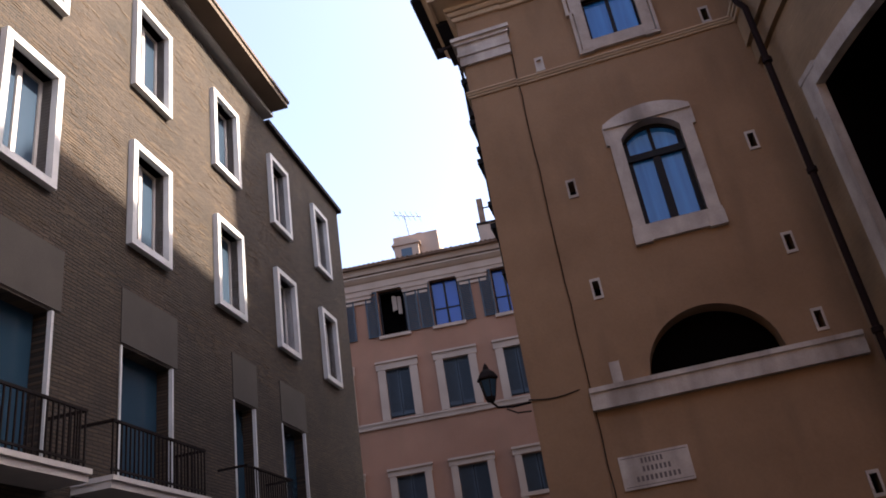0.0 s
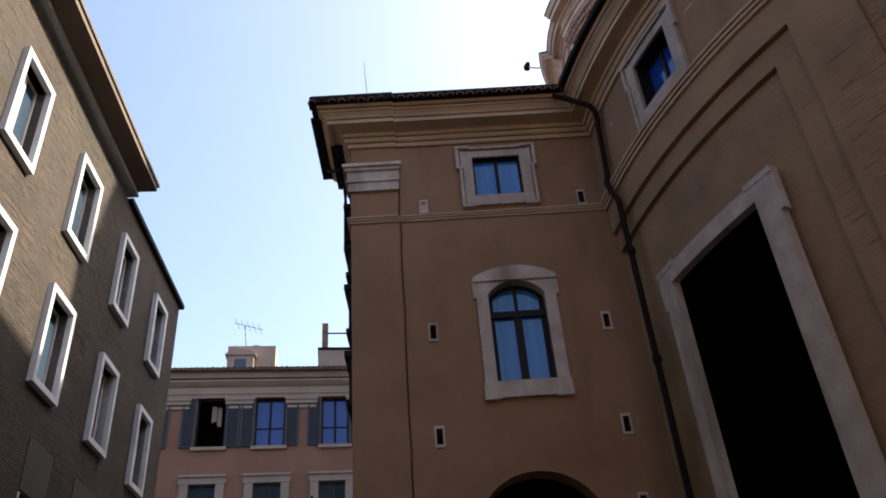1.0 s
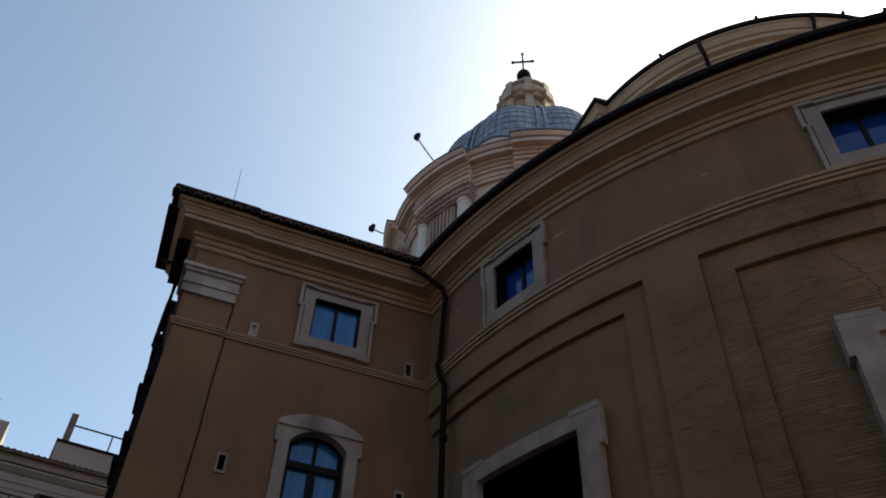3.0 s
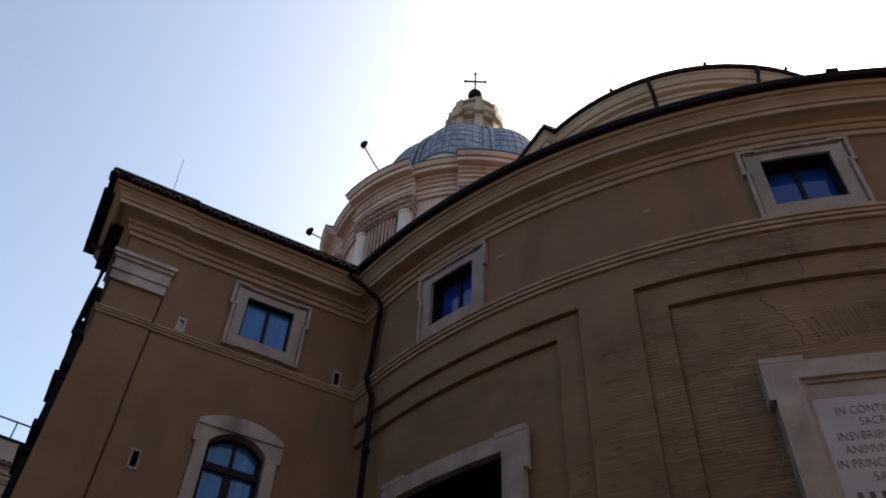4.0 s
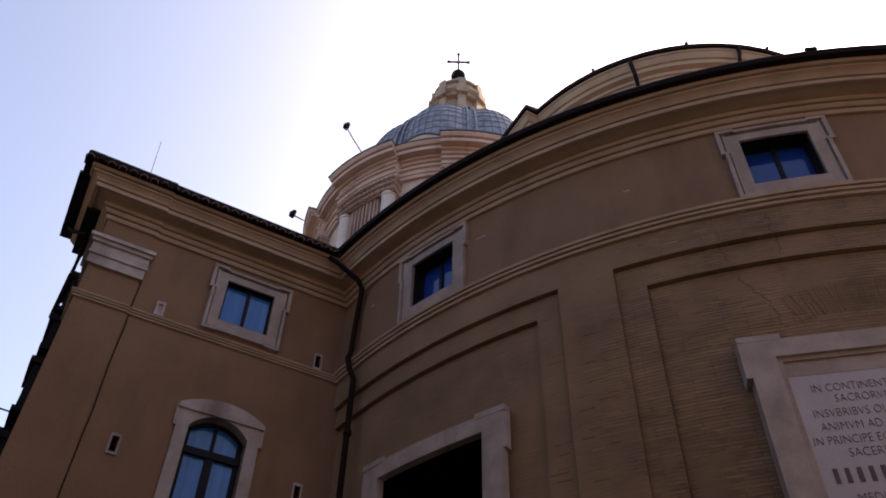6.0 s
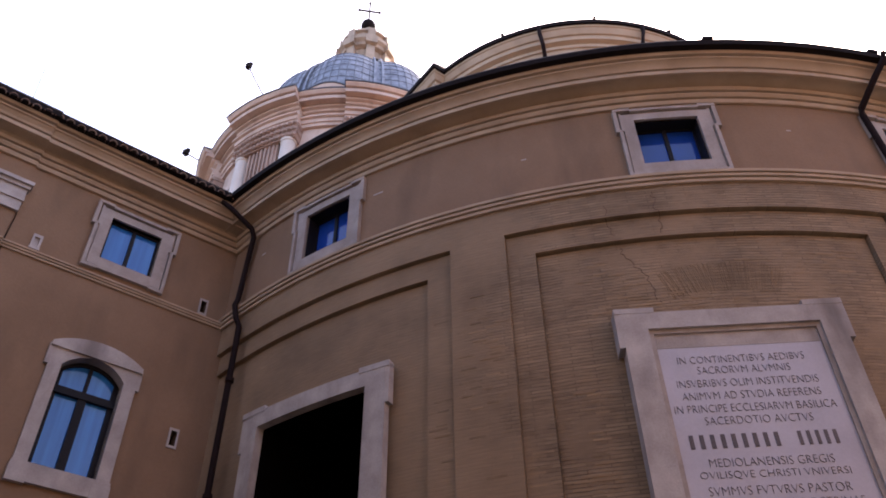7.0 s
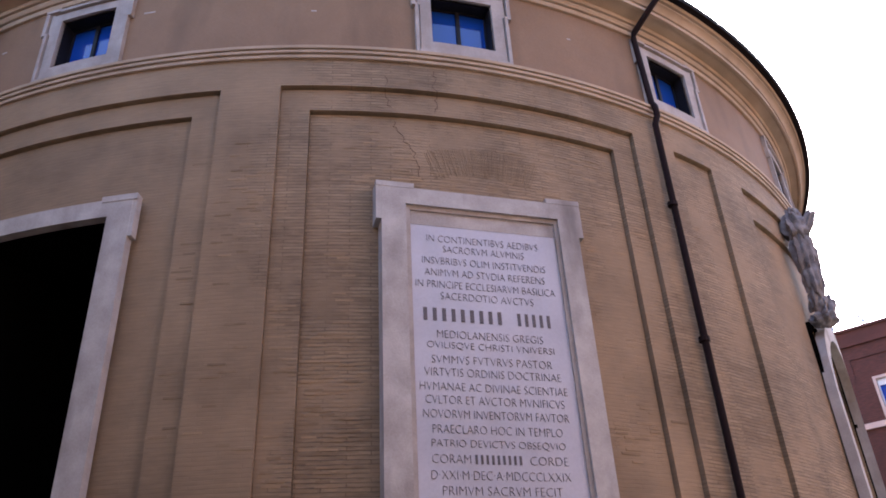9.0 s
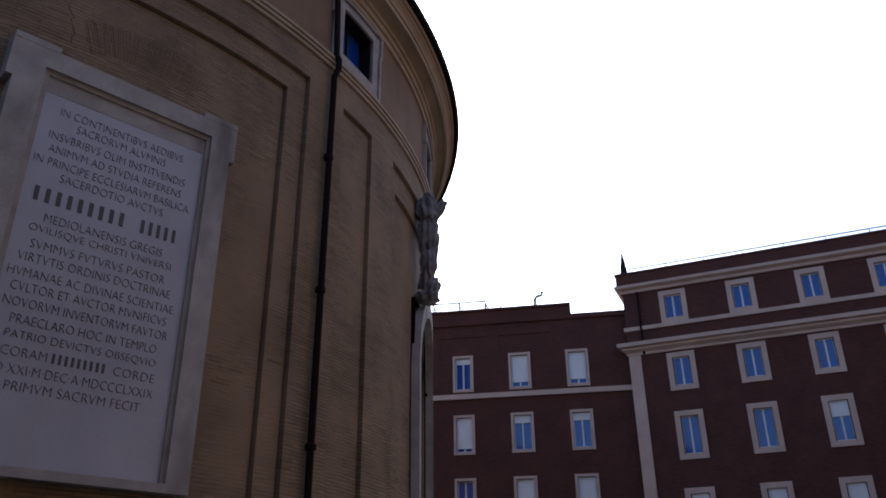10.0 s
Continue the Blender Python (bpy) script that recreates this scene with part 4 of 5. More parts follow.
crossf = wall_frame(DC, -22.0)
box(bm, crossf, -0.07, 0.07, 59.0, 61.9, -0.06, 0.06)
box(bm, crossf, -0.85, 0.85, 60.6, 60.75, -0.06, 0.06)
for u, z in ((-0.85, 60.68), (0.85, 60.68), (0.0, 61.9)):
    bmesh.ops.create_icosphere(bm, subdivisions=1, radius=0.15, matrix=Matrix.Translation(crossf(u, z)))
part("cross", bm, M_IRON, church, "dark iron cross")

# ---- drainpipes ----
def pipe(points, r, label, collars):
    t = thing("drainpipe", label, "drainpipe", points[-1])
    bm = bmesh.new()
    tube(bm, points, r, 10)
    part("pipe", bm, M_PIPE, t, smooth=40)
    for p in collars:
        bm = bmesh.new()
        lathe(bm, [(r, p[2] - 0.05), (r + 0.025, p[2] - 0.04), (r + 0.025, p[2] + 0.04), (r, p[2] + 0.05)], p[:2], 10)
        part("bracket", bm, M_PIPE, t)
    return t


corner_run = [apse(193.5, 13.86, 0.80), apse(194.1, 13.70, 0.86), apse(195.0, 13.44, 0.74), apse(195.7, 13.06, 0.24), apse(195.6, 12.9, 0.14), apse(195.2, 12.4, 0.12), apse(194.9, 11.35, 0.13), apse(194.9, 11.18, 0.18), apse(195.6, 10.80, 0.20), apse(195.8, 10.60, 0.12), apse(196.0, 0.02, 0.12)]
pipe(corner_run, 0.057, "dark metal drainpipe in the corner of wing and apse", [apse(195.9, z, 0.12) for z in (9.4, 7.2, 4.5, 2.0)])
pipe([apse(251.0, 13.78, 0.86), apse(250.9, 13.62, 0.80), apse(250.3, 13.35, 0.60), apse(249.8, 12.98, 0.14), apse(249.8, 12.85, 0.10), apse(250.1, 11.25, 0.11), apse(250.1, 11.12, 0.17), apse(250.1, 10.92, 0.17), apse(250.0, 10.75, 0.10), apse(249.75, 0.02, 0.10)], 0.06,
     "dark metal drainpipe running down the apse", [apse(249.85, z, 0.10) for z in (9.0, 6.5, 4.0, 1.8)])
pipe([FLANK(1.5, 13.75, 0.72), FLANK(1.2, 13.4, 0.62), FLANK(0.9, 13.2, 0.30), FLANK(1.2, 12.9, 0.26), FLANK(1.6, 12.6, 0.28), FLANK(1.6, 11.5, 0.28), FLANK(1.6, 11.3, 0.08), FLANK(1.6, 0.02, 0.08)], 0.05,
     "thin dark drainpipe on the flank of the wing", [FLANK(1.6, 9.0, 0.08)])
for a0, a1 in ((224.0, 224.4), (252.0, 251.0)):
    on_choir = ring(0.0, CH.x, CH.y)
    pipe([on_choir(a0, 24.85, 7.16), on_choir(a0, 24.5, 7.14), on_choir(a1, 23.9, 7.12), on_choir(a1, 23.5, 6.66), on_choir(a1, 17.2, 6.63)], 0.07, "dark downpipe over the cornice of the choir", [])

# ---- inscription ----
PA = radians(234.1)
P_RUN, P_OUT = Vector((-math.sin(PA), math.cos(PA), 0)), Vector((math.cos(PA), math.sin(PA), 0))


def slab(u, z, o=0.0):
    p = C2 + P_OUT * (12.92 + o) + P_RUN * u
    return Vector((p.x, p.y, z))


def text_mesh(body, size, squeeze=1.0):
    cu = bpy.data.curves.new("letters", "FONT")
    cu.body, cu.size, cu.align_x, cu.align_y, cu.extrude = body, size, "CENTER", "CENTER", 0.004
    cu.offset, cu.resolution_u = -0.0052, 3
    tmp = new("letters_source", cu)
    bpy.context.view_layer.update()
    me = bpy.data.meshes.new_from_object(tmp.evaluated_get(bpy.context.evaluated_depsgraph_get()))
    bpy.data.objects.remove(tmp)
    bpy.data.curves.remove(cu)
    return me


plaque = thing("inscription_plaque", "tall pale marble plaque with dark Latin inscription, stone frame", "plaque", slab(0, 3.07, 0))
bm = bmesh.new()
box(bm, slab, -1.20, 1.22, 3.15, 8.18, -0.1, 0.02)
face = part("slab", bm, M_MARBLE, plaque, "smooth pale marble slab")
bm = bmesh.new()
for a, b, c, d in ((-1.54, -1.18, 3.07, 8.50), (1.19, 1.50, 3.07, 8.50), (-1.18, 1.19, 8.16, 8.44), (-1.18, 1.20, 3.07, 3.18)):
    box(bm, slab, a, b, c, d, -0.3, 0.10)
for a, b in ((-1.62, -1.53), (1.49, 1.58)):
    box(bm, slab, a, b, 7.86, 8.505, -0.3, 0.096)
for a, b in ((-1.62, -1.05), (1.03, 1.58)):
    box(bm, slab, a, b, 8.43, 8.52, -0.3, 0.104)
part("frame", bm, M_STONE, plaque, "eared travertine frame", bevel=0.012)
# inner moulding takes the darker stone colour to paint the frame's shadow
bm = bmesh.new()
for a, b, c, d in ((-1.18, -1.11, 3.18, 8.16), (1.13, 1.20, 3.18, 8.16), (-1.11, 1.13, 8.09, 8.16)):
    box(bm, slab, a, b, c, d, -0.05, 0.055)
part("inner_moulding", bm, M_WINSTONE, plaque, bevel=0.01)
bm = bmesh.new()
box(bm, slab, -1.10, 1.12, 7.86, 8.08, 0.0, 0.024)
part("top_strip", bm, M_STONE, plaque, "stained strip above the writing")

LINES = ["IN CONTINENTIBVS AEDIBVS", "SACRORVM ALVMNIS", "INSVBRIBVS OLIM INSTITVENDIS", "ANIMVM AD STVDIA REFERENS", "IN PRINCIPE ECCLESIARVM BASILICA", "SACERDOTIO AVCTVS", None,
         "MEDIOLANENSIS GREGIS", "OVILISQVE CHRISTI VNIVERSI", "SVMMVS FVTVRVS PASTOR", "VIRTVTIS ORDINIS DOCTRINAE", "HVMANAE AC DIVINAE SCIENTIAE", "CVLTOR ET AVCTOR MVNIFICVS",
         "NOVORVM INVENTORVM FAVTOR", "PRAECLARO HOC IN TEMPLO", "PATRIO DEVICTVS OBSEQVIO", "", "D·XXI·M·DEC·A·MDCCCLXXIX", "PRIMVM SACRVM FECIT"]
HALF = [0.87, 0.63, 0.95, 0.92, 1.06, 0.70, 0.96, 0.78, 0.93, 0.87, 0.98, 1.05, 0.98, 1.02, 0.90, 0.92, 0.90, 0.94, 0.80]
ROWZ = [0.06 + z for z in (7.59, 7.42, 7.22, 7.03, 6.84, 6.66, 6.37, 6.08, 5.91, 5.71, 5.53, 5.33, 5.15, 4.96, 4.76, 4.57, 4.38, 4.18, 3.99)]
turn = Matrix((P_RUN, Vector((0, 0, 1)), P_OUT)).transposed().to_4x4()


def letters(body, mid, half, z, parent, tall=0.108):
    me = text_mesh(body, 0.17)
    xs = [v.co.x for v in me.vertices]
    ys = [v.co.y for v in me.vertices]
    k, h = 2 * half / (max(xs) - min(xs)), tall / (max(ys) - min(ys))
    x0, y0 = (max(xs) + min(xs)) / 2, (max(ys) + min(ys)) / 2
    me.transform(Matrix.Translation(slab(mid, z, 0.024)) @ turn @ Matrix.Diagonal((k, h, 1, 1)) @ Matrix.Translation((-x0, -y0, 0)))
    finish(me, M_ENGRAVE)
    ob = new("writing", me)
    ob.parent = parent
    return ob


def bars(a, b, z, tall, n, gap=0.6):
    """Plain upright bars that stand for a name."""
    step = (b - a) / n
    for i in range(n):
        bm = box(bmesh.new(), slab, a + step * i, a + step * (i + 1 - gap), z - tall / 2, z + tall / 2, 0.0, 0.028)
        part("writing_bar", bm, M_ENGRAVE, face)


for body, half, z in zip(LINES, HALF, ROWZ):
    if body:
        letters(body, -0.02, half * 0.975, z, face)
bars(-0.96, 0.24, 6.43, 0.19, 9)
bars(0.40, 0.95, 6.43, 0.19, 5)
letters("CORAM", -0.67, 0.25, 4.44, face)
letters("CORDE", 0.63, 0.26, 4.44, face)
bars(-0.36, 0.30, 4.44, 0.115, 9)

# ---- street sign on the wing ----
sign = thing("street_sign", "white marble street sign fixed to the ochre wall", "sign", WING(-0.45, 3.08, 0.0))
bm = bmesh.new()
box(bm, WING, -1.00, 0.09, 3.08, 3.60, 0.0, 0.035)
plate = part("plate", bm, M_STONE, sign, bevel=0.006)
bm = bmesh.new()
for a, b, c, d in ((-0.97, 0.06, 3.115, 3.125), (-0.97, 0.06, 3.555, 3.565)):
    box(bm, WING, a, b, c, d, 0.03, 0.038)
part("border_line", bm, M_ENGRAVE, plate)
for a, b, z, n in ((-0.66, -0.30, 3.49, 6), (-0.66, -0.20, 3.36, 7), (-0.78, -0.08, 3.22, 10)):
    bm = bmesh.new()
    step = (b - a) / n
    for i in range(n):
        box(bm, WING, a + step * i, a + step * (i + 0.55), z - 0.04, z + 0.04, 0.03, 0.039)
    part("writing_bars", bm, M_ENGRAVE, plate, "short dark bars of writing")

# ---- relief sculpture over the far archway ----
bm = bmesh.new()
# draped figure with a smaller one beside it: (angle, height, out, half width, half height, lean)
for a, z, o, sx, sz, tilt in ((269.75, 10.62, 0.10, 0.13, 0.17, 0), (269.7, 10.30, 0.08, 0.24, 0.34, -6), (269.95, 10.34, 0.20, 0.11, 0.30, 35), (269.6, 10.25, 0.04, 0.10, 0.34, -28), (269.75, 9.72, 0.08, 0.20, 0.52, 3),
                              (269.95, 9.15, 0.08, 0.16, 0.42, 5), (270.5, 10.02, 0.14, 0.10, 0.13, 0), (270.55, 9.66, 0.12, 0.15, 0.34, 4), (270.75, 9.15, 0.10, 0.14, 0.40, 6), (270.5, 8.72, 0.06, 0.16, 0.30, 10),
                              (271.0, 8.55, 0.10, 0.17, 0.28, 14), (270.75, 8.30, 0.06, 0.24, 0.16, 0)):
    p = apse(a, z - 0.15, o * 2.0 + 0.02)
    made = bmesh.ops.create_icosphere(bm, subdivisions=4, radius=1.0)["verts"]
    for v in made:
        fold = 0.17 * math.sin(8 * math.atan2(v.co.y, v.co.x) + 1.3 * v.co.z + a * 7) * (1 - abs(v.co.z) ** 3)
        nz = noise.noise(Vector((v.co.x * 2.4 + a * 3, v.co.y * 2.4, v.co.z * 2.2 + z)))
        v.co = v.co * (1 + 0.42 * nz + fold)
        v.co = Vector((v.co.x * sx, v.co.y * sx, v.co.z * sz))
        v.co.rotate(Euler((0, radians(tilt), radians(a))))
        v.co += p
statue = part("statue", bm, M_STATUE, None, smooth=40)
tagged(statue, "weathered carved stone figure relief on the apse wall", "statue")

# ---- street lamp on the corner of the wing ----
lamp_at = FLANK(-0.05, 4.90, 0.66)
lamp = thing("street_lamp", "old iron wall lantern on a curved bracket at the wing corner", "lamp", FLANK(0, 4.75, 0.0))
bm = bmesh.new()
tube(bm, [FLANK(-0.05, 4.75, 0.0), FLANK(-0.05, 4.74, 0.30), FLANK(-0.05, 4.78, 0.56), FLANK(-0.05, 4.90, 0.66)], 0.022, 8)
tube(bm, [FLANK(-0.05, 4.60, 0.02), FLANK(-0.05, 4.62, 0.25), FLANK(-0.05, 4.72, 0.42)], 0.014, 6)
part("bracket", bm, M_IRON, lamp, smooth=40)
bm = bmesh.new()
lathe(bm, [(0.02, 4.88), (0.07, 4.90), (0.09, 4.95), (0.10, 4.98)], lamp_at[:2], 6)
part("base", bm, M_IRON, lamp)
bm = bmesh.new()
lathe(bm, [(0.09, 4.97), (0.155, 5.27)], lamp_at[:2], 6)
part("glazing", bm, M_DOORGLASS, lamp, "dusty dark lantern glass")
bm = bmesh.new()
lathe(bm, [(0.15, 5.26), (0.19, 5.28), (0.19, 5.31), (0.13, 5.40), (0.06, 5.46), (0.05, 5.50), (0.02, 5.56), (0.0, 5.58)], lamp_at[:2], 6)
for k in range(6):
    t = radians(60 * k)
    tube(bm, [(lamp_at.x + 0.09 * math.cos(t), lamp_at.y + 0.09 * math.sin(t), 4.97), (lamp_at.x + 0.155 * math.cos(t), lamp_at.y + 0.155 * math.sin(t), 5.27)], 0.009, 5)
part("cap", bm, M_IRON, lamp)

# cables on the wing wall
cable = bmesh.new()
random.seed(8)
tube(cable, [WING(-1.165 + random.uniform(-0.012, 0.012), 0.4 + 0.45 * i, 0.016) for i in range(27)], 0.009, 5)
tagged(part("cable", cable, M_IRON), "thin dark cable clipped down the wing wall", "cable")
cable = bmesh.new()
tube(cable, [WING(-2.2 + 0.15 * i, 4.80 - 0.06 * math.sin(i / 6 * math.pi), 0.05 if i < 6 else 0.02) for i in range(7)], 0.012, 5)
tagged(part("cable", cable, M_IRON), "thin dark cable from the wall lantern to the ledge", "cable")

# ---- floodlights and aerials on the church ----
def ray_at(az, el, d):
    """A place d metres away across the ground, in the direction az, el from the viewing spot."""
    a = radians(az)
    return Vector((-0.26 + d * math.sin(a), 0.06 + d * math.cos(a), 1.65 + d * math.tan(radians(el))))


for head, foot, d in (((10.75, 52.36), (13.08, 50.65), 31.2), ((6.95, 45.54), (9.02, 45.2), 36.0)):
    f0, h0 = ray_at(foot[0], foot[1], d), ray_at(head[0], head[1], d)
    fl = thing("floodlight", "small dark floodlight on a thin arm at the drum cornice", "floodlight", f0, "floodlights on the drum")
    bm = bmesh.new()
    tube(bm, [f0, (f0 + h0) / 2 + Vector((0, 0, -0.05)), h0], 0.05, 6)
    part("arm", bm, M_CONC, fl)
    bm = bmesh.new()
    bmesh.ops.create_cube(bm, size=1.0, matrix=Matrix.Translation(h0) @ Matrix.Rotation(0.5, 4, "Z") @ Matrix.Diagonal((0.34, 0.3, 0.4, 1)))
    bmesh.ops.create_cube(bm, size=1.0, matrix=Matrix.Translation(h0 + Vector((0.1, 0, 0.25))) @ Matrix.Diagonal((0.25, 0.25, 0.3, 1)))
    part("head", bm, M_IRON, fl, bevel=0.05)


def rod(name, label, a, b, r, mt, cat):
    bm = bmesh.new()
    tube(bm, [a, b], r, 6)
    return tagged(part(name, bm, mt), label, cat)


rod("lightning_rod", "thin metal rod on the wing roof", WING(-1.74, 13.8, 0.2), WING(-1.83, 15.5, 0.2), 0.008, M_LEAD, "rod")
rod("lightning_rod", "thin metal rod on the choir roof", (14.99, 9.10, 25.05), (15.07, 8.94, 27.34), 0.018, M_LEAD, "rod")

# pale chips in the attic plaster
for a, z, w_ in ((209.9, 12.37, 0.9), (196.8, 12.36, 0.5), (222.5, 12.1, 0.4), (243.0, 12.3, 0.35)):
    bm = bmesh.new()
    box(bm, apse, a - w_ / 2, a + w_ / 2, z - 0.014, z + 0.014, -0.01, 0.003)
    part("plaster_chip", bm, M_STONE, church, "pale chip in the plaster", bevel=0.002)

# crack in the panel above the plaque
for pts in (((227.8, 10.7), (228.0, 10.3), (228.2, 9.9), (228.9, 9.6), (229.7, 9.3), (229.9, 9.0), (230.5, 8.65)), ((231.4, 10.9), (231.2, 10.6), (231.4, 10.3), (231.25, 10.0))):
    bm = bmesh.new()
    row = []
    random.seed(len(pts))
    for i, (a, z) in enumerate(pts):
        o = apse_depth(a, z) + 0.002
        for k in range(5):
            if i + 1 < len(pts):
                a2, z2 = pts[i + 1]
                t = k / 5
                aa, zz = a + (a2 - a) * t + random.uniform(-0.22, 0.22), z + (z2 - z) * t + random.uniform(-0.03, 0.03)
                row.append((aa, zz, apse_depth(aa, zz) + 0.003))
    tube(bm, [apse(a, z, o - 0.002) for a, z, o in row], 0.005, 5)
    part("crack", bm, M_DARKPLASTER, church, "dark crack in the plaster")


# ---- brown brick house ----
LEFT = wall_frame((-6.22, -0.965), 98.84)
brick_house = thing("brick_house", "brown brick apartment house with white window frames, partly in shade", "house", LEFT(12, 0))
COLS = [(4.2, 5.5), (7.42, 8.70), (10.66, 11.96), (13.80, 15.08), (16.92, 18.14), (20.0, 21.2)]
ROWS = [(8.33, 10.48), (11.77, 13.92)]
LOWER = [(7.35, 8.90), (10.60, 12.10), (14.5, 15.42), (16.9, 18.2)]
FR = 0.13
L_OPEN = [(a + FR, b - FR, c + FR, d - FR) for a, b in COLS for c, d in ROWS] + [(a, b, 4.05, 6.45) for a, b in LOWER]


def left_depth(u, z):
    for a, b, c, d in L_OPEN:
        if a < u < b and c < z < d:
            return None
    if z > 14.98:
        return -0.18 if u < 17.3 else None
    return 0.0


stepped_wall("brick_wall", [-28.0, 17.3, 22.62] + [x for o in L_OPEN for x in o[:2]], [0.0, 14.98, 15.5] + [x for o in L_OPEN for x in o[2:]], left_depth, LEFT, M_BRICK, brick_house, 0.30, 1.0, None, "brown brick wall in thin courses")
bm = bmesh.new()
box(bm, LEFT, 22.32, 22.62, 0.0, 14.95, -14.0, -0.004)
part("end_wall", bm, M_BRICK, brick_house)
bm = bmesh.new()
box(bm, LEFT, -28.0, 17.2, 15.2, 15.48, -14.0, -0.32)
box(bm, LEFT, -28.0, 22.0, 14.7, 14.95, -14.0, -0.32)
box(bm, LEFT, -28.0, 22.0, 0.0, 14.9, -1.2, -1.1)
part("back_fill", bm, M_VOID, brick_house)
# eaves slab with a white lip, and the dark capping beyond its end
bm = bmesh.new()
box(bm, LEFT, -28.0, 17.2, 15.44, 15.62, -1.0, 0.62)
box(bm, LEFT, -28.0, 17.25, 15.60, 15.68, -1.0, 0.66)
part("eaves_slab", bm, M_EAVES, brick_house, "brown rendered eaves slab", bevel=0.01)
bm = bmesh.new()
box(bm, LEFT, -28.0, 17.3, 15.34, 15.46, -0.6, 0.12)
part("eaves_lip", bm, M_WFRAME, brick_house, "white lip under the eaves")
bm = bmesh.new()
box(bm, LEFT, 17.0, 22.78, 14.94, 15.08, -1.0, 0.12)
part("roof_capping", bm, M_IRON, brick_house, "dark metal roof capping")


def house_window(place, parent, a, b, c, d, fr, out, mat_frame, glass, sash=M_CONC, deep=0.22, label=""):
    """Window in a box frame that stands proud, with a two-leaf sash."""
    bm = bmesh.new()
    rect_ring(bm, place, a + fr, b - fr, c + fr, d - fr, (fr, fr, fr), -deep, out)
    w = part("window", bm, mat_frame, parent, label, bevel=0.008)
    m_ = (a + b) / 2
    A, B, C_, D_ = a + fr, b - fr, c + fr, d - fr
    bm = bmesh.new()
    rect_ring(bm, place, A + 0.06, B - 0.06, C_ + 0.06, D_ - 0.06, (0.06, 0.06, 0.06), -deep - 0.04, -deep + 0.03)
    box(bm, place, m_ - 0.045, m_ + 0.045, C_, D_, -deep - 0.04, -deep + 0.04)
    part("sash", bm, sash, w)
    for x0, x1 in ((A + 0.06, m_ - 0.045), (m_ + 0.045, B - 0.06)):
        bm = bmesh.new()
        box(bm, place, x0, x1, C_ + 0.06, D_ - 0.06, -deep - 0.02, -deep)
        part("pane", bm, glass, w)
    return w


for a, b in COLS:
    for c, d in ROWS:
        house_window(LEFT, brick_house, a, b, c, d, FR, 0.12, M_WFRAME, M_HOUSEGLASS, M_CONC, 0.2, "white stone box-framed window")
for a, b in LOWER:
    bm = bmesh.new()
    box(bm, LEFT, b - 0.02, b + 0.03, 4.05, 6.45, -0.03, 0.04)
    w = part("balcony_door", bm, M_WFRAME, brick_house, "glazed balcony door with thin pale jambs")
    part("jamb", box(bmesh.new(), LEFT, a - 0.025, a + 0.02, 4.05, 6.45, -0.03, 0.02), M_WFRAME, w)
    bm = bmesh.new()
    box(bm, LEFT, a + 0.02, b - 0.02, 4.05, 6.45, -0.28, -0.26)
    part("pane", bm, M_DOORGLASS, w, "dim blue-grey door glass")
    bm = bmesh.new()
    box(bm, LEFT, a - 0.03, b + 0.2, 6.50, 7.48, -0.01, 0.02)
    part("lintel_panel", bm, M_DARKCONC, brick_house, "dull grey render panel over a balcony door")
for a, b in ((5.9, 9.06), (9.55, 12.24), (13.7, 15.9)):
    bm = bmesh.new()
    box(bm, LEFT, a, b, 3.95, 4.10, -0.05, 0.62)
    box(bm, LEFT, a - 0.02, b + 0.02, 4.05, 4.12, -0.05, 0.66)
    bal = part("balcony", bm, M_CONC, brick_house, "pale balcony slab", bevel=0.01)
    bm = bmesh.new()
    box(bm, LEFT, a + 0.04, b - 0.04, 4.88, 4.92, 0.56, 0.60)
    box(bm, LEFT, a + 0.04, b - 0.04, 4.20, 4.23, 0.565, 0.595)
    box(bm, LEFT, b - 0.08, b - 0.04, 4.88, 4.92, 0.0, 0.60)
    box(bm, LEFT, a + 0.04, a + 0.08, 4.88, 4.92, 0.0, 0.60)
    rail = part("railing", bm, M_IRON, bal, "dark iron railing")
    n = int((b - a) / 0.11)
    first = None
    for i in range(n + 1):
        u = a + 0.06 + (b - a - 0.12) * i / n
        bm = bmesh.new()
        box(bm, LEFT, u - 0.01, u + 0.01, 4.11, 4.89, 0.57, 0.59)
        part("bar", bm, M_IRON, bal)
    for i in range(5):
        for u in (b - 0.06,):
            bm = bmesh.new()
            box(bm, LEFT, u - 0.01, u + 0.01, 4.11, 4.89, 0.05 + 0.1 * i, 0.07 + 0.1 * i)
            part("bar", bm, M_IRON, bal)

# ---- peach house at the end of the lane ----
BACK = wall_frame((-8.23, 34.0), 13.6)
peach = thing("peach_house", "peach plastered house with cream trim and grey shutters", "house", BACK(-3, 0))
TOPW = [(-5.55, -4.25), (-2.95, -1.60), (0.05, 1.30), (-8.7, -7.35), (2.8, 4.0)]
MIDW = [(-5.95, -4.08), (-3.22, -1.30), (-0.4, 1.5), (-9.0, -7.1)]
B_OPEN = [(a, b, 14.62, 16.95) for a, b in TOPW] + [(a + 0.36, b - 0.36, 10.66, 13.02) for a, b in MIDW] + [(a + 0.3, b - 0.3, 6.45, 8.05) for a, b in MIDW]


def back_depth(u, z):
    for a, b, c, d in B_OPEN:
        if a < u < b and c < z < d:
            return None
    return 0.0


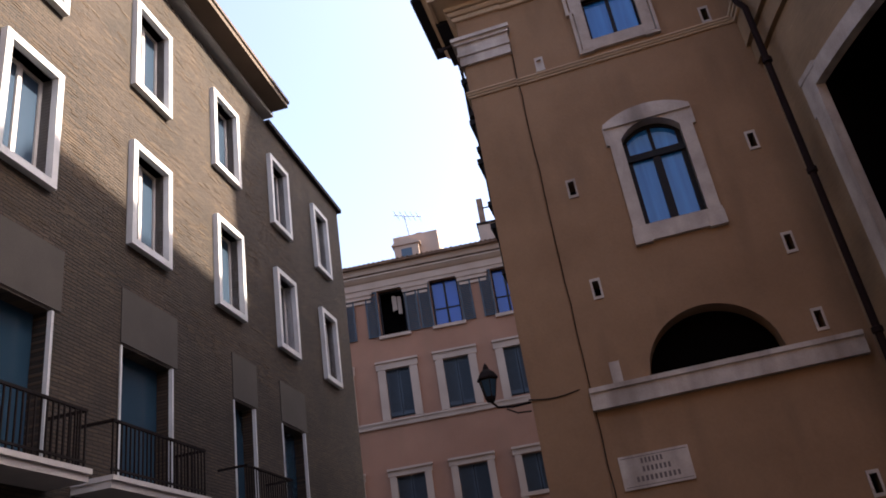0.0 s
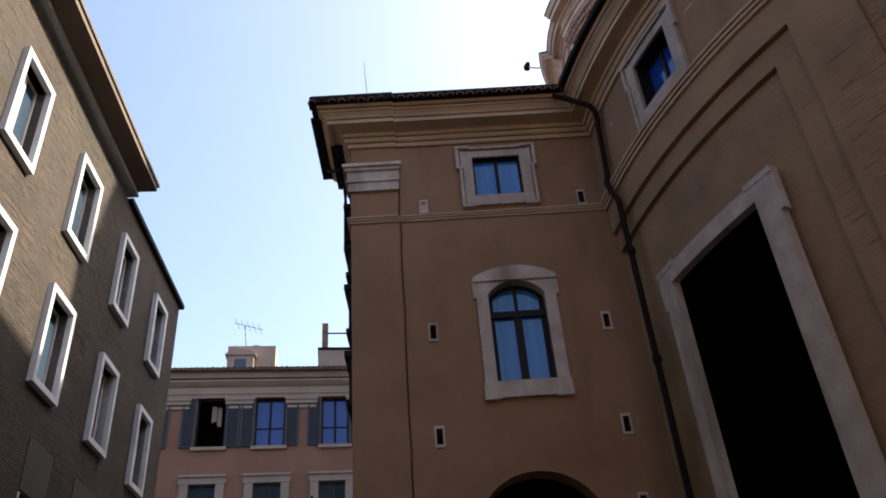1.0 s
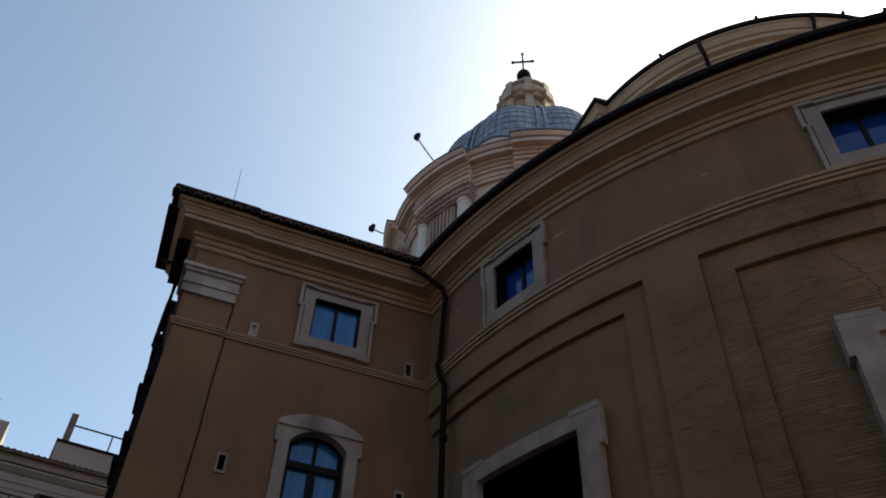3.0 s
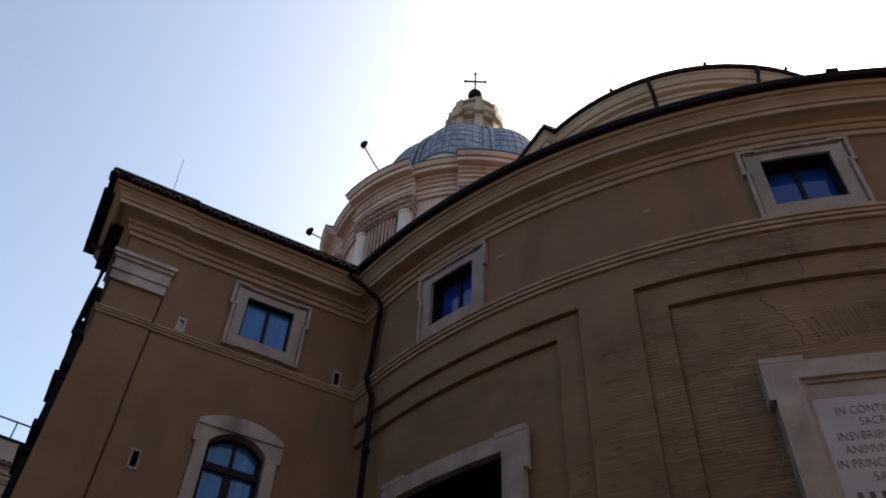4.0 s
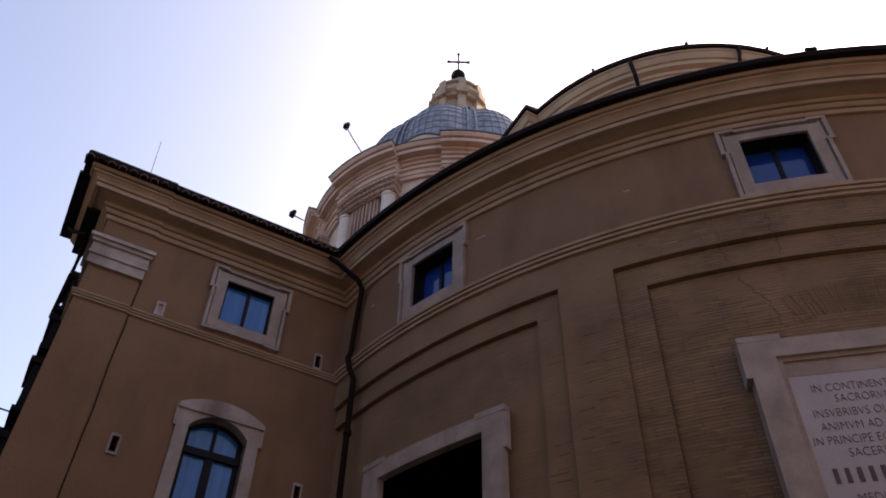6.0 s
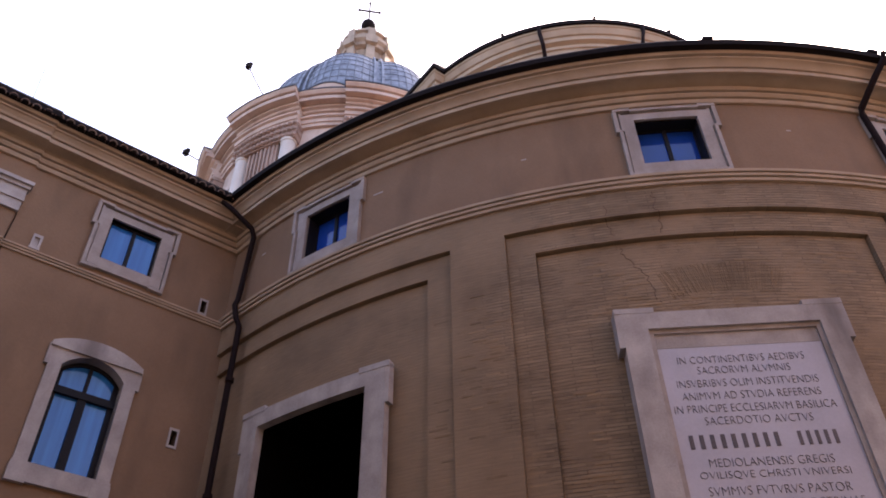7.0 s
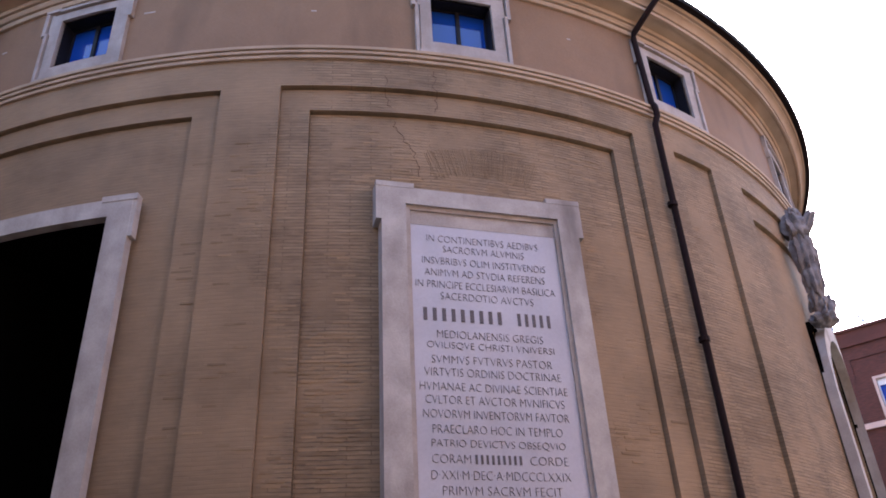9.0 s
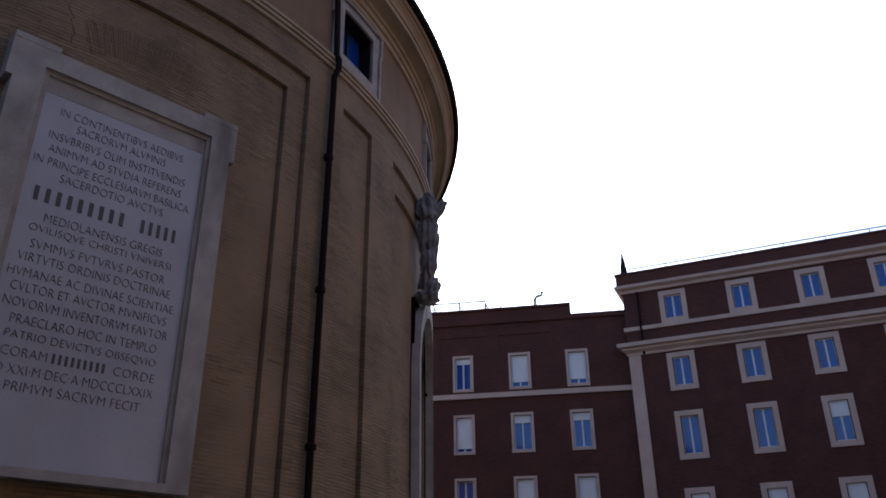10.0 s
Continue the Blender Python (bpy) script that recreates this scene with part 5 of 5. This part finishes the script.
stepped_wall("front_wall", [-13.0, 8.0] + [x for o in B_OPEN for x in o[:2]], [0.0, 18.1] + [x for o in B_OPEN for x in o[2:]], back_depth, BACK, M_PEACH, peach, 0.3)
bm = bmesh.new()
box(bm, BACK, -13.0, 8.0, 0.0, 18.0, -8.0, -0.9)
part("back_fill", bm, M_VOID, peach)
bm = bmesh.new()
P0, P1 = BACK(-13, 0), BACK(8, 0)
BO = Vector(BACK(0, 0, 1) - BACK(0, 0, 0))
sweep(bm, [(-0.1, 16.95), (0.06, 16.95), (0.08, 17.1), (0.12, 17.12), (0.12, 17.45), (0.22, 17.5), (0.35, 17.62), (0.38, 17.64), (0.38, 17.72), (-0.1, 17.72)], [(P0, BO), (P1, BO)])
sweep(bm, [(-0.1, 17.8), (0.40, 17.8), (0.46, 17.98), (0.5, 18.0), (0.5, 18.05), (-0.1, 18.05)], [(P0, BO), (P1, BO)])
part("cornice", bm, M_CREAM, peach, "cream moulded cornice")
bm = bmesh.new()
box(bm, BACK, -13, 8, 10.28, 10.54, -0.05, 0.10)
box(bm, BACK, -13, 8, 10.48, 10.57, -0.05, 0.15)
part("string_course", bm, M_CREAM, peach)
bm = bmesh.new()
vs = [bm.verts.new(p) for p in (BACK(-13, 18.08, 0.62), BACK(8, 18.08, 0.62), BACK(8, 19.5, -5), BACK(-13, 19.5, -5))]
bm.faces.new(vs)
bmesh.ops.solidify(bm, geom=bm.faces[:], thickness=0.06)
box(bm, BACK, -13.0, 8.0, 18.06, 18.19, -0.1, 0.70)
p_roof = part("roof", bm, M_TILE, peach, "low terracotta tile roof")
for k, (a, b) in enumerate(TOPW):
    bm = bmesh.new()
    box(bm, BACK, a - 0.12, b + 0.12, 14.47, 14.62, -0.2, 0.12)
    w = part("window", bm, M_CREAM, peach, "shuttered top-floor window with a cream sill")
    for s in (-1, 1):
        x0 = a - 0.62 if s < 0 else b + 0.02
        bm = bmesh.new()
        rect_ring(bm, BACK, x0 + 0.08, x0 + 0.52, 14.70, 16.85, (0.08, 0.08, 0.08), 0.03, 0.09)
        for j in range(22):
            z = 14.74 + j * 0.092
            box(bm, BACK, x0 + 0.08, x0 + 0.52, z, z + 0.05, 0.04, 0.075)
        part("shutter", bm, M_SHUTTER, w, "grey-green louvred shutter, open")
    bm = bmesh.new()
    m_ = (a + b) / 2
    rect_ring(bm, BACK, a + 0.08, b - 0.08, 14.70, 16.87, (0.08, 0.08, 0.08), -0.3, -0.22)
    if k:
        box(bm, BACK, m_ - 0.05, m_ + 0.05, 14.62, 16.95, -0.3, -0.22)
        box(bm, BACK, a, b, 15.5, 15.56, -0.3, -0.23)
    part("sash", bm, M_SASH, w)
    bm = bmesh.new()
    if k:
        box(bm, BACK, a + 0.08, b - 0.08, 14.70, 16.87, -0.28, -0.26)
        part("pane", bm, M_SKY_GLASS, w)
    else:
        arch_band(bm, BACK, a + 0.62, a + 0.84, lambda u: 15.75 + 0.3 * (u - a), lambda u: 16.75 - 0.5 * abs(u - a - 0.7), -0.45, -0.40, 6)
        arch_band(bm, BACK, a + 0.88, a + 1.06, lambda u: 15.95 - 0.2 * (u - a), lambda u: 16.70 - 0.8 * abs(u - a - 0.95), -0.46, -0.41, 6)
        part("curtain", bm, M_CREAM, w, "pale curtain in the dark open room")
for a, b in [(-7.3, -5.85), (-4.3, -3.05), (-1.6, -0.15), (1.2, 2.75)]:
    bm = bmesh.new()
    box(bm, BACK, a + 0.05, b - 0.05, 16.42, 16.55, -0.05, 0.08)
    box(bm, BACK, a, b, 16.62, 16.80, -0.05, 0.13)
    box(bm, BACK, a - 0.04, b + 0.04, 16.80, 16.96, -0.05, 0.18)
    part("pilaster_cap", bm, M_CREAM, peach)
for a, b in MIDW:
    for c, d, f in ((10.60, 13.32, 0.36), (6.1, 8.38, 0.30)):
        bm = bmesh.new()
        box(bm, BACK, a, a + f, c, d - f, -0.2, 0.08)
        box(bm, BACK, b - f, b, c, d - f, -0.2, 0.08)
        box(bm, BACK, a - 0.06, b + 0.06, d - f, d, -0.2, 0.10)
        box(bm, BACK, a - 0.08, b + 0.08, d - 0.06, d + 0.04, -0.1, 0.18)
        if c < 8:
            box(bm, BACK, a - 0.04, b + 0.04, c + 0.2, c + 0.36, -0.2, 0.12)
        w = part("window", bm, M_CREAM, peach, "closed shutters in a cream moulded surround", bevel=0.01)
        m_ = (a + b) / 2
        for x0, x1 in ((a + f, m_ - 0.02), (m_ + 0.02, b - f)):
            bm = bmesh.new()
            rect_ring(bm, BACK, x0 + 0.07, x1 - 0.07, c + 0.35, d - f - 0.07, (0.07, 0.2, 0.07), -0.16, -0.09)
            for j in range(int((d - f - c - 0.5) / 0.09)):
                z = c + 0.38 + j * 0.09
                box(bm, BACK, x0 + 0.07, x1 - 0.07, z, z + 0.05, -0.15, -0.11)
            box(bm, BACK, x0, x1, c + 0.06, d - f, -0.2, -0.17)
            part("shutter", bm, M_SHUTTER, w, "closed grey-green louvred shutter")
# rooms and dormer on its roof
dormer = part("dormer", box(bmesh.new(), BACK, -4.55, -2.25, 18.4, 20.1, -3.2, -0.9), M_CREAM, peach, "cream roof room with a small round-headed dormer")
bm = bmesh.new()
box(bm, BACK, -4.5, -3.25, 18.3, 19.45, -1.0, -0.5)
arch_band(bm, BACK, -4.6, -3.15, lambda u: 19.4, lambda u: 19.45 + 0.3 * max(math.cos((u + 3.87) / 0.75 * math.pi / 2), 0), -1.0, -0.42, 10)
part("dormer_front", bm, M_CREAM, dormer)
part("dormer_window", box(bmesh.new(), BACK, -4.15, -3.6, 18.5, 19.2, -0.6, -0.49), M_HOUSEGLASS, dormer)
part("chimney", box(bmesh.new(), BACK, -3.45, -3.15, 20.1, 20.55, -2.0, -1.7), M_TILE, dormer)
terrace = part("roof_terrace", box(bmesh.new(), BACK, -0.15, 5.0, 18.3, 19.85, -3.0, -0.8), M_CREAM, peach, "pale roof terrace wall")
bm = bmesh.new()
box(bm, BACK, -0.2, 5.0, 19.8, 19.92, -3.0, -0.75)
tube(bm, [BACK(0.0, 20.75, -0.85), BACK(5.0, 20.75, -0.85)], 0.04, 6)
for u in (0.05, 2.0, 4.0):
    tube(bm, [BACK(u, 19.9, -0.85), BACK(u, 20.75, -0.85)], 0.035, 6)
part("terrace_rail", bm, M_IRON, terrace)
bm = bmesh.new()
box(bm, BACK, 0.0, 0.3, 19.9, 21.3, -1.1, -0.8)
part("terrace_chimney", bm, M_TILE, terrace, bevel=0.05)


def aerial(base, top, bars_, label):
    t = thing("aerial", label, "aerial", base)
    bm = bmesh.new()
    tube(bm, [base, top], 0.03, 6)
    part("mast", bm, M_LEAD, t)
    for a, b in bars_:
        bm = bmesh.new()
        tube(bm, [a, b], 0.022, 5)
        part("boom", bm, M_LEAD, t)
        for i in range(5):
            q = Vector(a).lerp(Vector(b), (i + 0.5) / 5)
            bm = bmesh.new()
            tube(bm, [q + Vector((0, -0.35, 0.12)), q + Vector((0, 0.35, -0.12))], 0.012, 4)
            part("element", bm, M_LEAD, t)
    return t


aerial(BACK(-3.75, 19.9, -2.0), BACK(-3.95, 21.9, -2.0), [(BACK(-4.5, 22.0, -2.0), BACK(-3.05, 21.6, -2.0)), (BACK(-4.35, 20.5, -2.0), BACK(-3.75, 20.2, -2.0))], "thin television aerial above the roof room")

# ---- red brick houses across the square ----
Q = wall_frame((42.0, -0.29), -90)
red_house = thing("red_house", "dark red brick apartment house with pale framed windows", "house", Q(0, 0))
QC = [(-10.2, -9.0), (-6.85, -5.72), (-3.78, -2.58), (-0.68, 0.52)]
QR = [(13.18, 15.22), (9.82, 11.92), (6.5, 8.62), (3.2, 5.3)]
Q_OPEN = [(a + 0.14, b - 0.14, c + 0.14, d - 0.14) for a, b in QC for c, d in QR]


def q_depth(u, z):
    for a, b, c, d in Q_OPEN:
        if a < u < b and c < z < d:
            return None
    for a, b in ((-7.6, -4.9), (-4.3, -1.4)):
        if a < u < b and 15.4 < z < 16.3:
            return -0.05
    return 0.0


stepped_wall("brick_wall", [-26.0, 3.0, -7.6, -4.9, -4.3, -1.4] + [x for o in Q_OPEN for x in o[:2]], [0.0, 17.0, 15.4, 16.3] + [x for o in Q_OPEN for x in o[2:]], q_depth, Q, M_RED, red_house, 0.3)
bm = bmesh.new()
box(bm, Q, -26.0, 3.0, 0.0, 16.9, -8.0, -0.9)
part("back_fill", bm, M_VOID, red_house)
bm = bmesh.new()
box(bm, Q, -26.0, 3.0, 16.98, 17.25, -8.0, 0.12)
box(bm, Q, -26.0, -0.25, 17.25, 17.85, -8.0, -0.15)
box(bm, Q, -26.0, -0.2, 17.85, 17.98, -8.0, -0.05)
part("parapet", bm, M_RED, red_house)
bm = bmesh.new()
box(bm, Q, -26.0, 2.7, 12.78, 13.05, -0.05, 0.14)
part("string_course", bm, M_REDTRIM, red_house, bevel=0.01)
for i, (a, b) in enumerate(QC):
    for j, (c, d) in enumerate(QR):
        w = house_window(Q, red_house, a, b, c, d, 0.14, 0.06, M_REDTRIM, M_SKY_GLASS, M_WFRAME, 0.14, "window in a pale stone frame")
        drop = {(1, 0): 0.18, (2, 0): 0.85, (3, 0): 0.85, (1, 1): 0.9, (2, 1): 0.22, (3, 1): 0.22, (2, 2): 0.8, (3, 2): 0.8}.get((i, j), 0.0)
        if drop:
            bm = bmesh.new()
            box(bm, Q, a + 0.16, b - 0.16, d - 0.15 - drop * (d - c - 0.3), d - 0.15, -0.13, -0.08)
            part("roller_blind", bm, M_BLIND, w, "pale roller blind, lowered")
bm = bmesh.new()
tube(bm, [Q(-8.5, 18.6, -0.5), Q(-5.0, 18.6, -0.5)], 0.05, 6)
for u in (-8.0, -6.5, -5.0):
    tube(bm, [Q(u, 17.9, -0.5), Q(u, 18.6, -0.5)], 0.05, 6)
    tube(bm, [Q(u, 18.5, -0.5), Q(u + 0.25, 17.9, -0.5)], 0.04, 6)
tagged(part("roof_rail", bm, M_LEAD), "grey metal rail on the red house roof", "railing")
vent = thing("vent_pipe", "bent grey vent pipe on the red house roof", "vent pipe", Q(-2.1, 17.95, -0.6))
bm = bmesh.new()
tube(bm, [Q(-2.15, 17.9, -0.6), Q(-2.15, 18.5, -0.6), Q(-2.05, 18.68, -0.6), Q(-1.75, 18.75, -0.6), Q(-1.72, 18.95, -0.6)], 0.09, 8)
part("pipe", bm, M_LEAD, vent, smooth=40)
aerial(Q(-4.2, 17.95, -1.5), Q(-4.3, 20.4, -1.5), [(Q(-5.0, 19.7, -1.5), Q(-4.3, 20.4, -1.5)), (Q(-4.9, 18.6, -1.5), Q(-4.1, 18.9, -1.5))], "pale television aerial on the red house roof")

RH = wall_frame((39.97, -9.86), -103.5)
tall_house = thing("tall_red_house", "tall red brick house with stone window surrounds and two cornices", "house", RH(0, 0))
RC = [(-5.20, -3.80), (-1.75, -0.35), (1.60, 2.98), (4.95, 6.35), (8.3, 9.7)]
R_ROWS = [(16.05, 17.85), (12.40, 14.40), (8.95, 11.35), (5.2, 7.6)]
R_OPEN = [(a + 0.3, b - 0.3, c + 0.22, d - 0.22) for a, b in RC for c, d in R_ROWS]


def r_depth(u, z):
    for a, b, c, d in R_OPEN:
        if a < u < b and c < z < d:
            return None
    return 0.0


stepped_wall("brick_wall", [-7.1, 12.0] + [x for o in R_OPEN for x in o[:2]], [0.0, 19.0] + [x for o in R_OPEN for x in o[2:]], r_depth, RH, M_RED, tall_house, 0.3)
bm = bmesh.new()
box(bm, RH, -7.1, 12.0, 0.0, 18.9, -9.0, -0.9)
part("back_fill", bm, M_RED, tall_house)
RO = Vector(RH(0, 0, 1) - RH(0, 0, 0))
RL = Vector(RH(-1, 0, 0) - RH(0, 0, 0))
st = [(RH(-7.1, 0, -6), RL), (RH(-7.1, 0, 0), RL + RO), (RH(12.0, 0, 0), RO)]
bm = bmesh.new()
sweep(bm, [(-0.1, 14.5), (0.08, 14.5), (0.10, 14.62), (0.30, 14.75), (0.32, 14.85), (0.50, 14.9), (0.52, 15.1), (-0.1, 15.2)], st)
part("lower_cornice", bm, M_REDTRIM, tall_house, "pale stone cornice")
bm = bmesh.new()
sweep(bm, [(-0.1, 15.85), (0.10, 15.85), (0.12, 16.05), (-0.1, 16.08)], st)
part("sill_band", bm, M_REDTRIM, tall_house)
bm = bmesh.new()
sweep(bm, [(-0.1, 18.0), (0.10, 18.0), (0.14, 18.15), (0.35, 18.25), (0.38, 18.4), (-0.1, 18.42)], st)
part("upper_cornice", bm, M_REDTRIM, tall_house)
bm = bmesh.new()
sweep(bm, [(-0.5, 18.4), (0.24, 18.4), (0.24, 19.05), (0.30, 19.07), (0.30, 19.15), (-0.5, 19.15)], st)
part("parapet", bm, M_RED, tall_house)
bm = bmesh.new()
tube(bm, [RH(-6.6, 19.42, 0.05), RH(12.0, 19.42, 0.05)], 0.04, 6)
for i in range(10):
    tube(bm, [RH(-6.6 + i * 2, 19.1, 0.05), RH(-6.6 + i * 2, 19.42, 0.05)], 0.03, 5)
part("roof_rail", bm, M_WHITEPAINT, tall_house, "pale metal rail")
bm = bmesh.new()
box(bm, RH, -7.12, -6.5, 0.0, 14.5, -0.3, 0.06)
part("corner_strip", bm, M_REDTRIM, tall_house, "pale stone corner strip")
bm = bmesh.new()
lathe(bm, [(0.28, 19.1), (0.22, 19.3), (0.14, 19.9), (0.04, 20.5), (0.0, 20.6)], RH(-6.9, 0, -0.1)[:2], 6)
part("finial", bm, M_IRON, tall_house, "dark pointed corner finial")
for i, (a, b) in enumerate(RC):
    for j, (c, d) in enumerate(R_ROWS):
        w = house_window(RH, tall_house, a, b, c, d, 0.26, 0.06, M_REDTRIM, M_SKY_GLASS, M_WFRAME, 0.12, "two-leaf white window in a broad stone surround")
        if (i, j) in ((2, 2), (2, 3), (1, 3), (0, 3)):
            bm = bmesh.new()
            box(bm, RH, a + 0.28, b - 0.28, d - 1.0, d - 0.27, -0.11, -0.06)
            part("roller_blind", bm, M_BLIND, w, "pale roller blind, half lowered")
for u, z0 in ((-6.3, 14.5), (7.0, 12.8)):
    pipe([RH(u, 18.0, 0.10), RH(u, z0, 0.10)], 0.06, "thin dark downpipe on the red house", [])

# ---- roof tiles along the eaves ----
bm = bmesh.new()
lathe(bm, [(0.085, 0.0), (0.085, 0.34), (0.065, 0.34), (0.065, 0.0), (0.085, 0.0)], (0, 0), 6, 0, 180)
tile_me = bpy.data.meshes.new("roof_tile")
bmesh.ops.recalc_face_normals(bm, faces=bm.faces)
bm.to_mesh(tile_me)
bm.free()
finish(tile_me, M_TILE)


def tiles(parent_thing, parent, spots):
    """Curved end tiles: spots are (place, outward way)."""
    for p, out in spots:
        z_ = (out + Vector((0, 0, -0.25))).normalized()
        x_ = Vector((0, 0, 1)).cross(z_).normalized()
        y_ = z_.cross(x_)
        m_ = Matrix((x_, y_, z_)).transposed().to_4x4()
        ob = new("roof_tile", tile_me)
        ob.parent = parent
        ob.matrix_basis = Matrix.Translation(Vector(p) - z_ * 0.30 + Vector((0, 0, random.uniform(-0.012, 0.012)))) @ m_ @ Matrix.Rotation(random.uniform(-0.06, 0.06), 4, "Z")
    return


random.seed(11)
w_roof = [o for o in church.children if o.name.startswith("wing_roof")][0]
tiles(church, w_roof, [(WING(-2.9 + 0.21 * i, 13.69, 0.77), W_OUT) for i in range(29)] + [(FLANK(0.05 + 0.21 * i, 13.69, 0.77), F_OUT) for i in range(8)])
tiles(peach, p_roof, [(BACK(-9.0 + 0.24 * i, 18.12, 0.72), BO) for i in range(58)])

# ---- bricks that stand proud of the worn walls ----
def brick_block(bl, h, d):
    """Eight corners and five faces of a slightly tapered brick; its back lies in the wall."""
    q = 0.006
    vs_ = [(-bl / 2, 0, -h / 2), (bl / 2, 0, -h / 2), (bl / 2, 0, h / 2), (-bl / 2, 0, h / 2),
           (-bl / 2 + q, -d, -h / 2 + q), (bl / 2 - q, -d, -h / 2 + q), (bl / 2 - q, -d, h / 2 - q), (-bl / 2 + q, -d, h / 2 - q)]
    return vs_, [(4, 5, 6, 7), (0, 1, 5, 4), (1, 2, 6, 5), (2, 3, 7, 6), (3, 0, 4, 7)]


def loose_bricks(parent, place, spots, unit, material, singles):
    """spots: (along, up, out, length, proud). The ones that singles() accepts are objects, the rest one joined part."""
    meshes = []
    for bl in (0.20, 0.26, 0.31):
        me = bpy.data.meshes.new("brick")
        vs_, fs_ = brick_block(bl, 0.042, 0.05)
        me.from_pydata(vs_, [], fs_)
        meshes.append(finish(me, material))
    verts, faces, count = [], [], 0
    for u, z, o, bl, proud in spots:
        p0, p1 = place(u, z, o), place(u + 0.2 / unit, z, o)
        along = (p1 - p0).normalized()
        out = along.cross(Vector((0, 0, 1)))
        up = Vector((0, 0, 1))
        if singles(u, z) and count < 290:
            count += 1
            ob = new("brick", min(meshes, key=lambda m_: abs(m_.vertices[1].co.x * 2 - bl)))
            ob.parent = parent
            ob.matrix_basis = Matrix.Translation(-Vector(parent.location) - Vector(parent.parent.location) + p0 + out * (proud - 0.05)) @ Matrix((along, -out, up)).transposed().to_4x4()
        else:
            k = len(verts)
            vs_, fs_ = brick_block(bl, 0.042, 0.05)
            verts += [p0 + along * a + out * (proud - 0.05 - b) + up * c for a, b, c in vs_]
            faces += [tuple(i + k for i in f_) for f_ in fs_]
    me = bpy.data.meshes.new("brick_facing")
    me.from_pydata(verts, [], faces)
    ob = new("brick_facing", finish(me, material))
    ob.parent = parent
    ob.location = -Vector(parent.location) - Vector(parent.parent.location)
    ob["label"] = "thin proud bricks in worn courses"
    tagged(ob, kind="stuff")


def spread_bricks(u0, u1, z0, z1, unit, skip, depth, amount, seed):
    random.seed(seed)
    out = []
    for i in range(int((z1 - z0) / 0.056)):
        z = z0 + 0.056 * i + random.uniform(-0.004, 0.004)
        u = u0 + random.uniform(0, 0.2) / unit
        while u < u1:
            bl = random.choice((0.20, 0.26, 0.31))
            n_ = noise.noise(Vector((u * unit * 0.8, z * 0.9, seed)))
            edge = bl / 2 / unit
            if random.random() < amount + 0.6 * n_ and not skip(u - edge, z) and not skip(u + edge, z) and depth(u - edge, z) == depth(u + edge, z):
                out.append((u, z, depth(u, z), bl - 0.012, random.uniform(0.0, 0.007)))
            u += bl / unit
    return out


def no_apse_brick(a, z):
    if apse_depth(a, z) is None:
        return True
    if 226.2 < a < 241.8 and z < 8.62:
        return True
    if 198.0 < a < 212.4 and z < 8.6 or 194.6 < a < 197.0 or 249.0 < a < 250.6 or 267.5 < a < 284.0:
        return True
    return False


a_wall = [o for o in church.children if o.name.startswith("apse_wall")][0]
spots = spread_bricks(215.0, 253.0, 1.4, 9.7, DEG, no_apse_brick, apse_depth, 0.16, 3)
loose_bricks(a_wall, apse, spots, DEG, M_TANBRICK, lambda a, z: 221.0 < a < 248.0 and 4.6 < z < 9.0)


def no_house_brick(u, z):
    for a, b, c, d in L_OPEN:
        if a - 0.2 < u < b + 0.2 and c - 0.2 < z < d + 0.2:
            return True
    for a, b in LOWER:
        if a - 0.15 < u < b + 0.2 and z < 7.55:
            return True
    return left_depth(u, z) is None


h_wall = [o for o in brick_house.children if o.name.startswith("brick_wall")][0]
spots = spread_bricks(4.5, 18.5, 7.2, 14.9, 1.0, no_house_brick, left_depth, 0.30, 5)
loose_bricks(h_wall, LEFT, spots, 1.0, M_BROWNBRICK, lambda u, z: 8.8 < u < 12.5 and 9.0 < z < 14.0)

ARCH_MID = 234.6
# flat relieving arch of upright bricks over the plaque
for i in range(58):
    t = (i - 28.5) / 28.5
    u = ARCH_MID + t * 3.8
    lean = t * 0.35 + random.uniform(-0.05, 0.05)
    p0 = apse(u, 9.05 + 0.12 * (1 - t * t) + random.uniform(-0.03, 0.03), apse_depth(u, 9.0))
    along = (apse(u + 0.5, 9, 0) - apse(u - 0.5, 9, 0)).normalized()
    out = along.cross(Vector((0, 0, 1)))
    m_ = Matrix((along, -out, Vector((0, 0, 1)))).transposed().to_4x4()
    if i == 0:
        arch_me = bpy.data.meshes.new("arch_brick")
        vs_, fs_ = brick_block(0.017, 0.52, 0.03)
        arch_me.from_pydata(vs_, [], fs_)
        finish(arch_me, M_TANBRICK)
    ob = new("arch_brick", arch_me)
    ob.parent = a_wall
    ob.matrix_basis = Matrix.Translation(-Vector(a_wall.location) - Vector(church.location) + p0 + out * (0.006 - 0.03 + random.uniform(-0.002, 0.003))) @ m_ @ Matrix.Rotation(lean, 4, "Y")
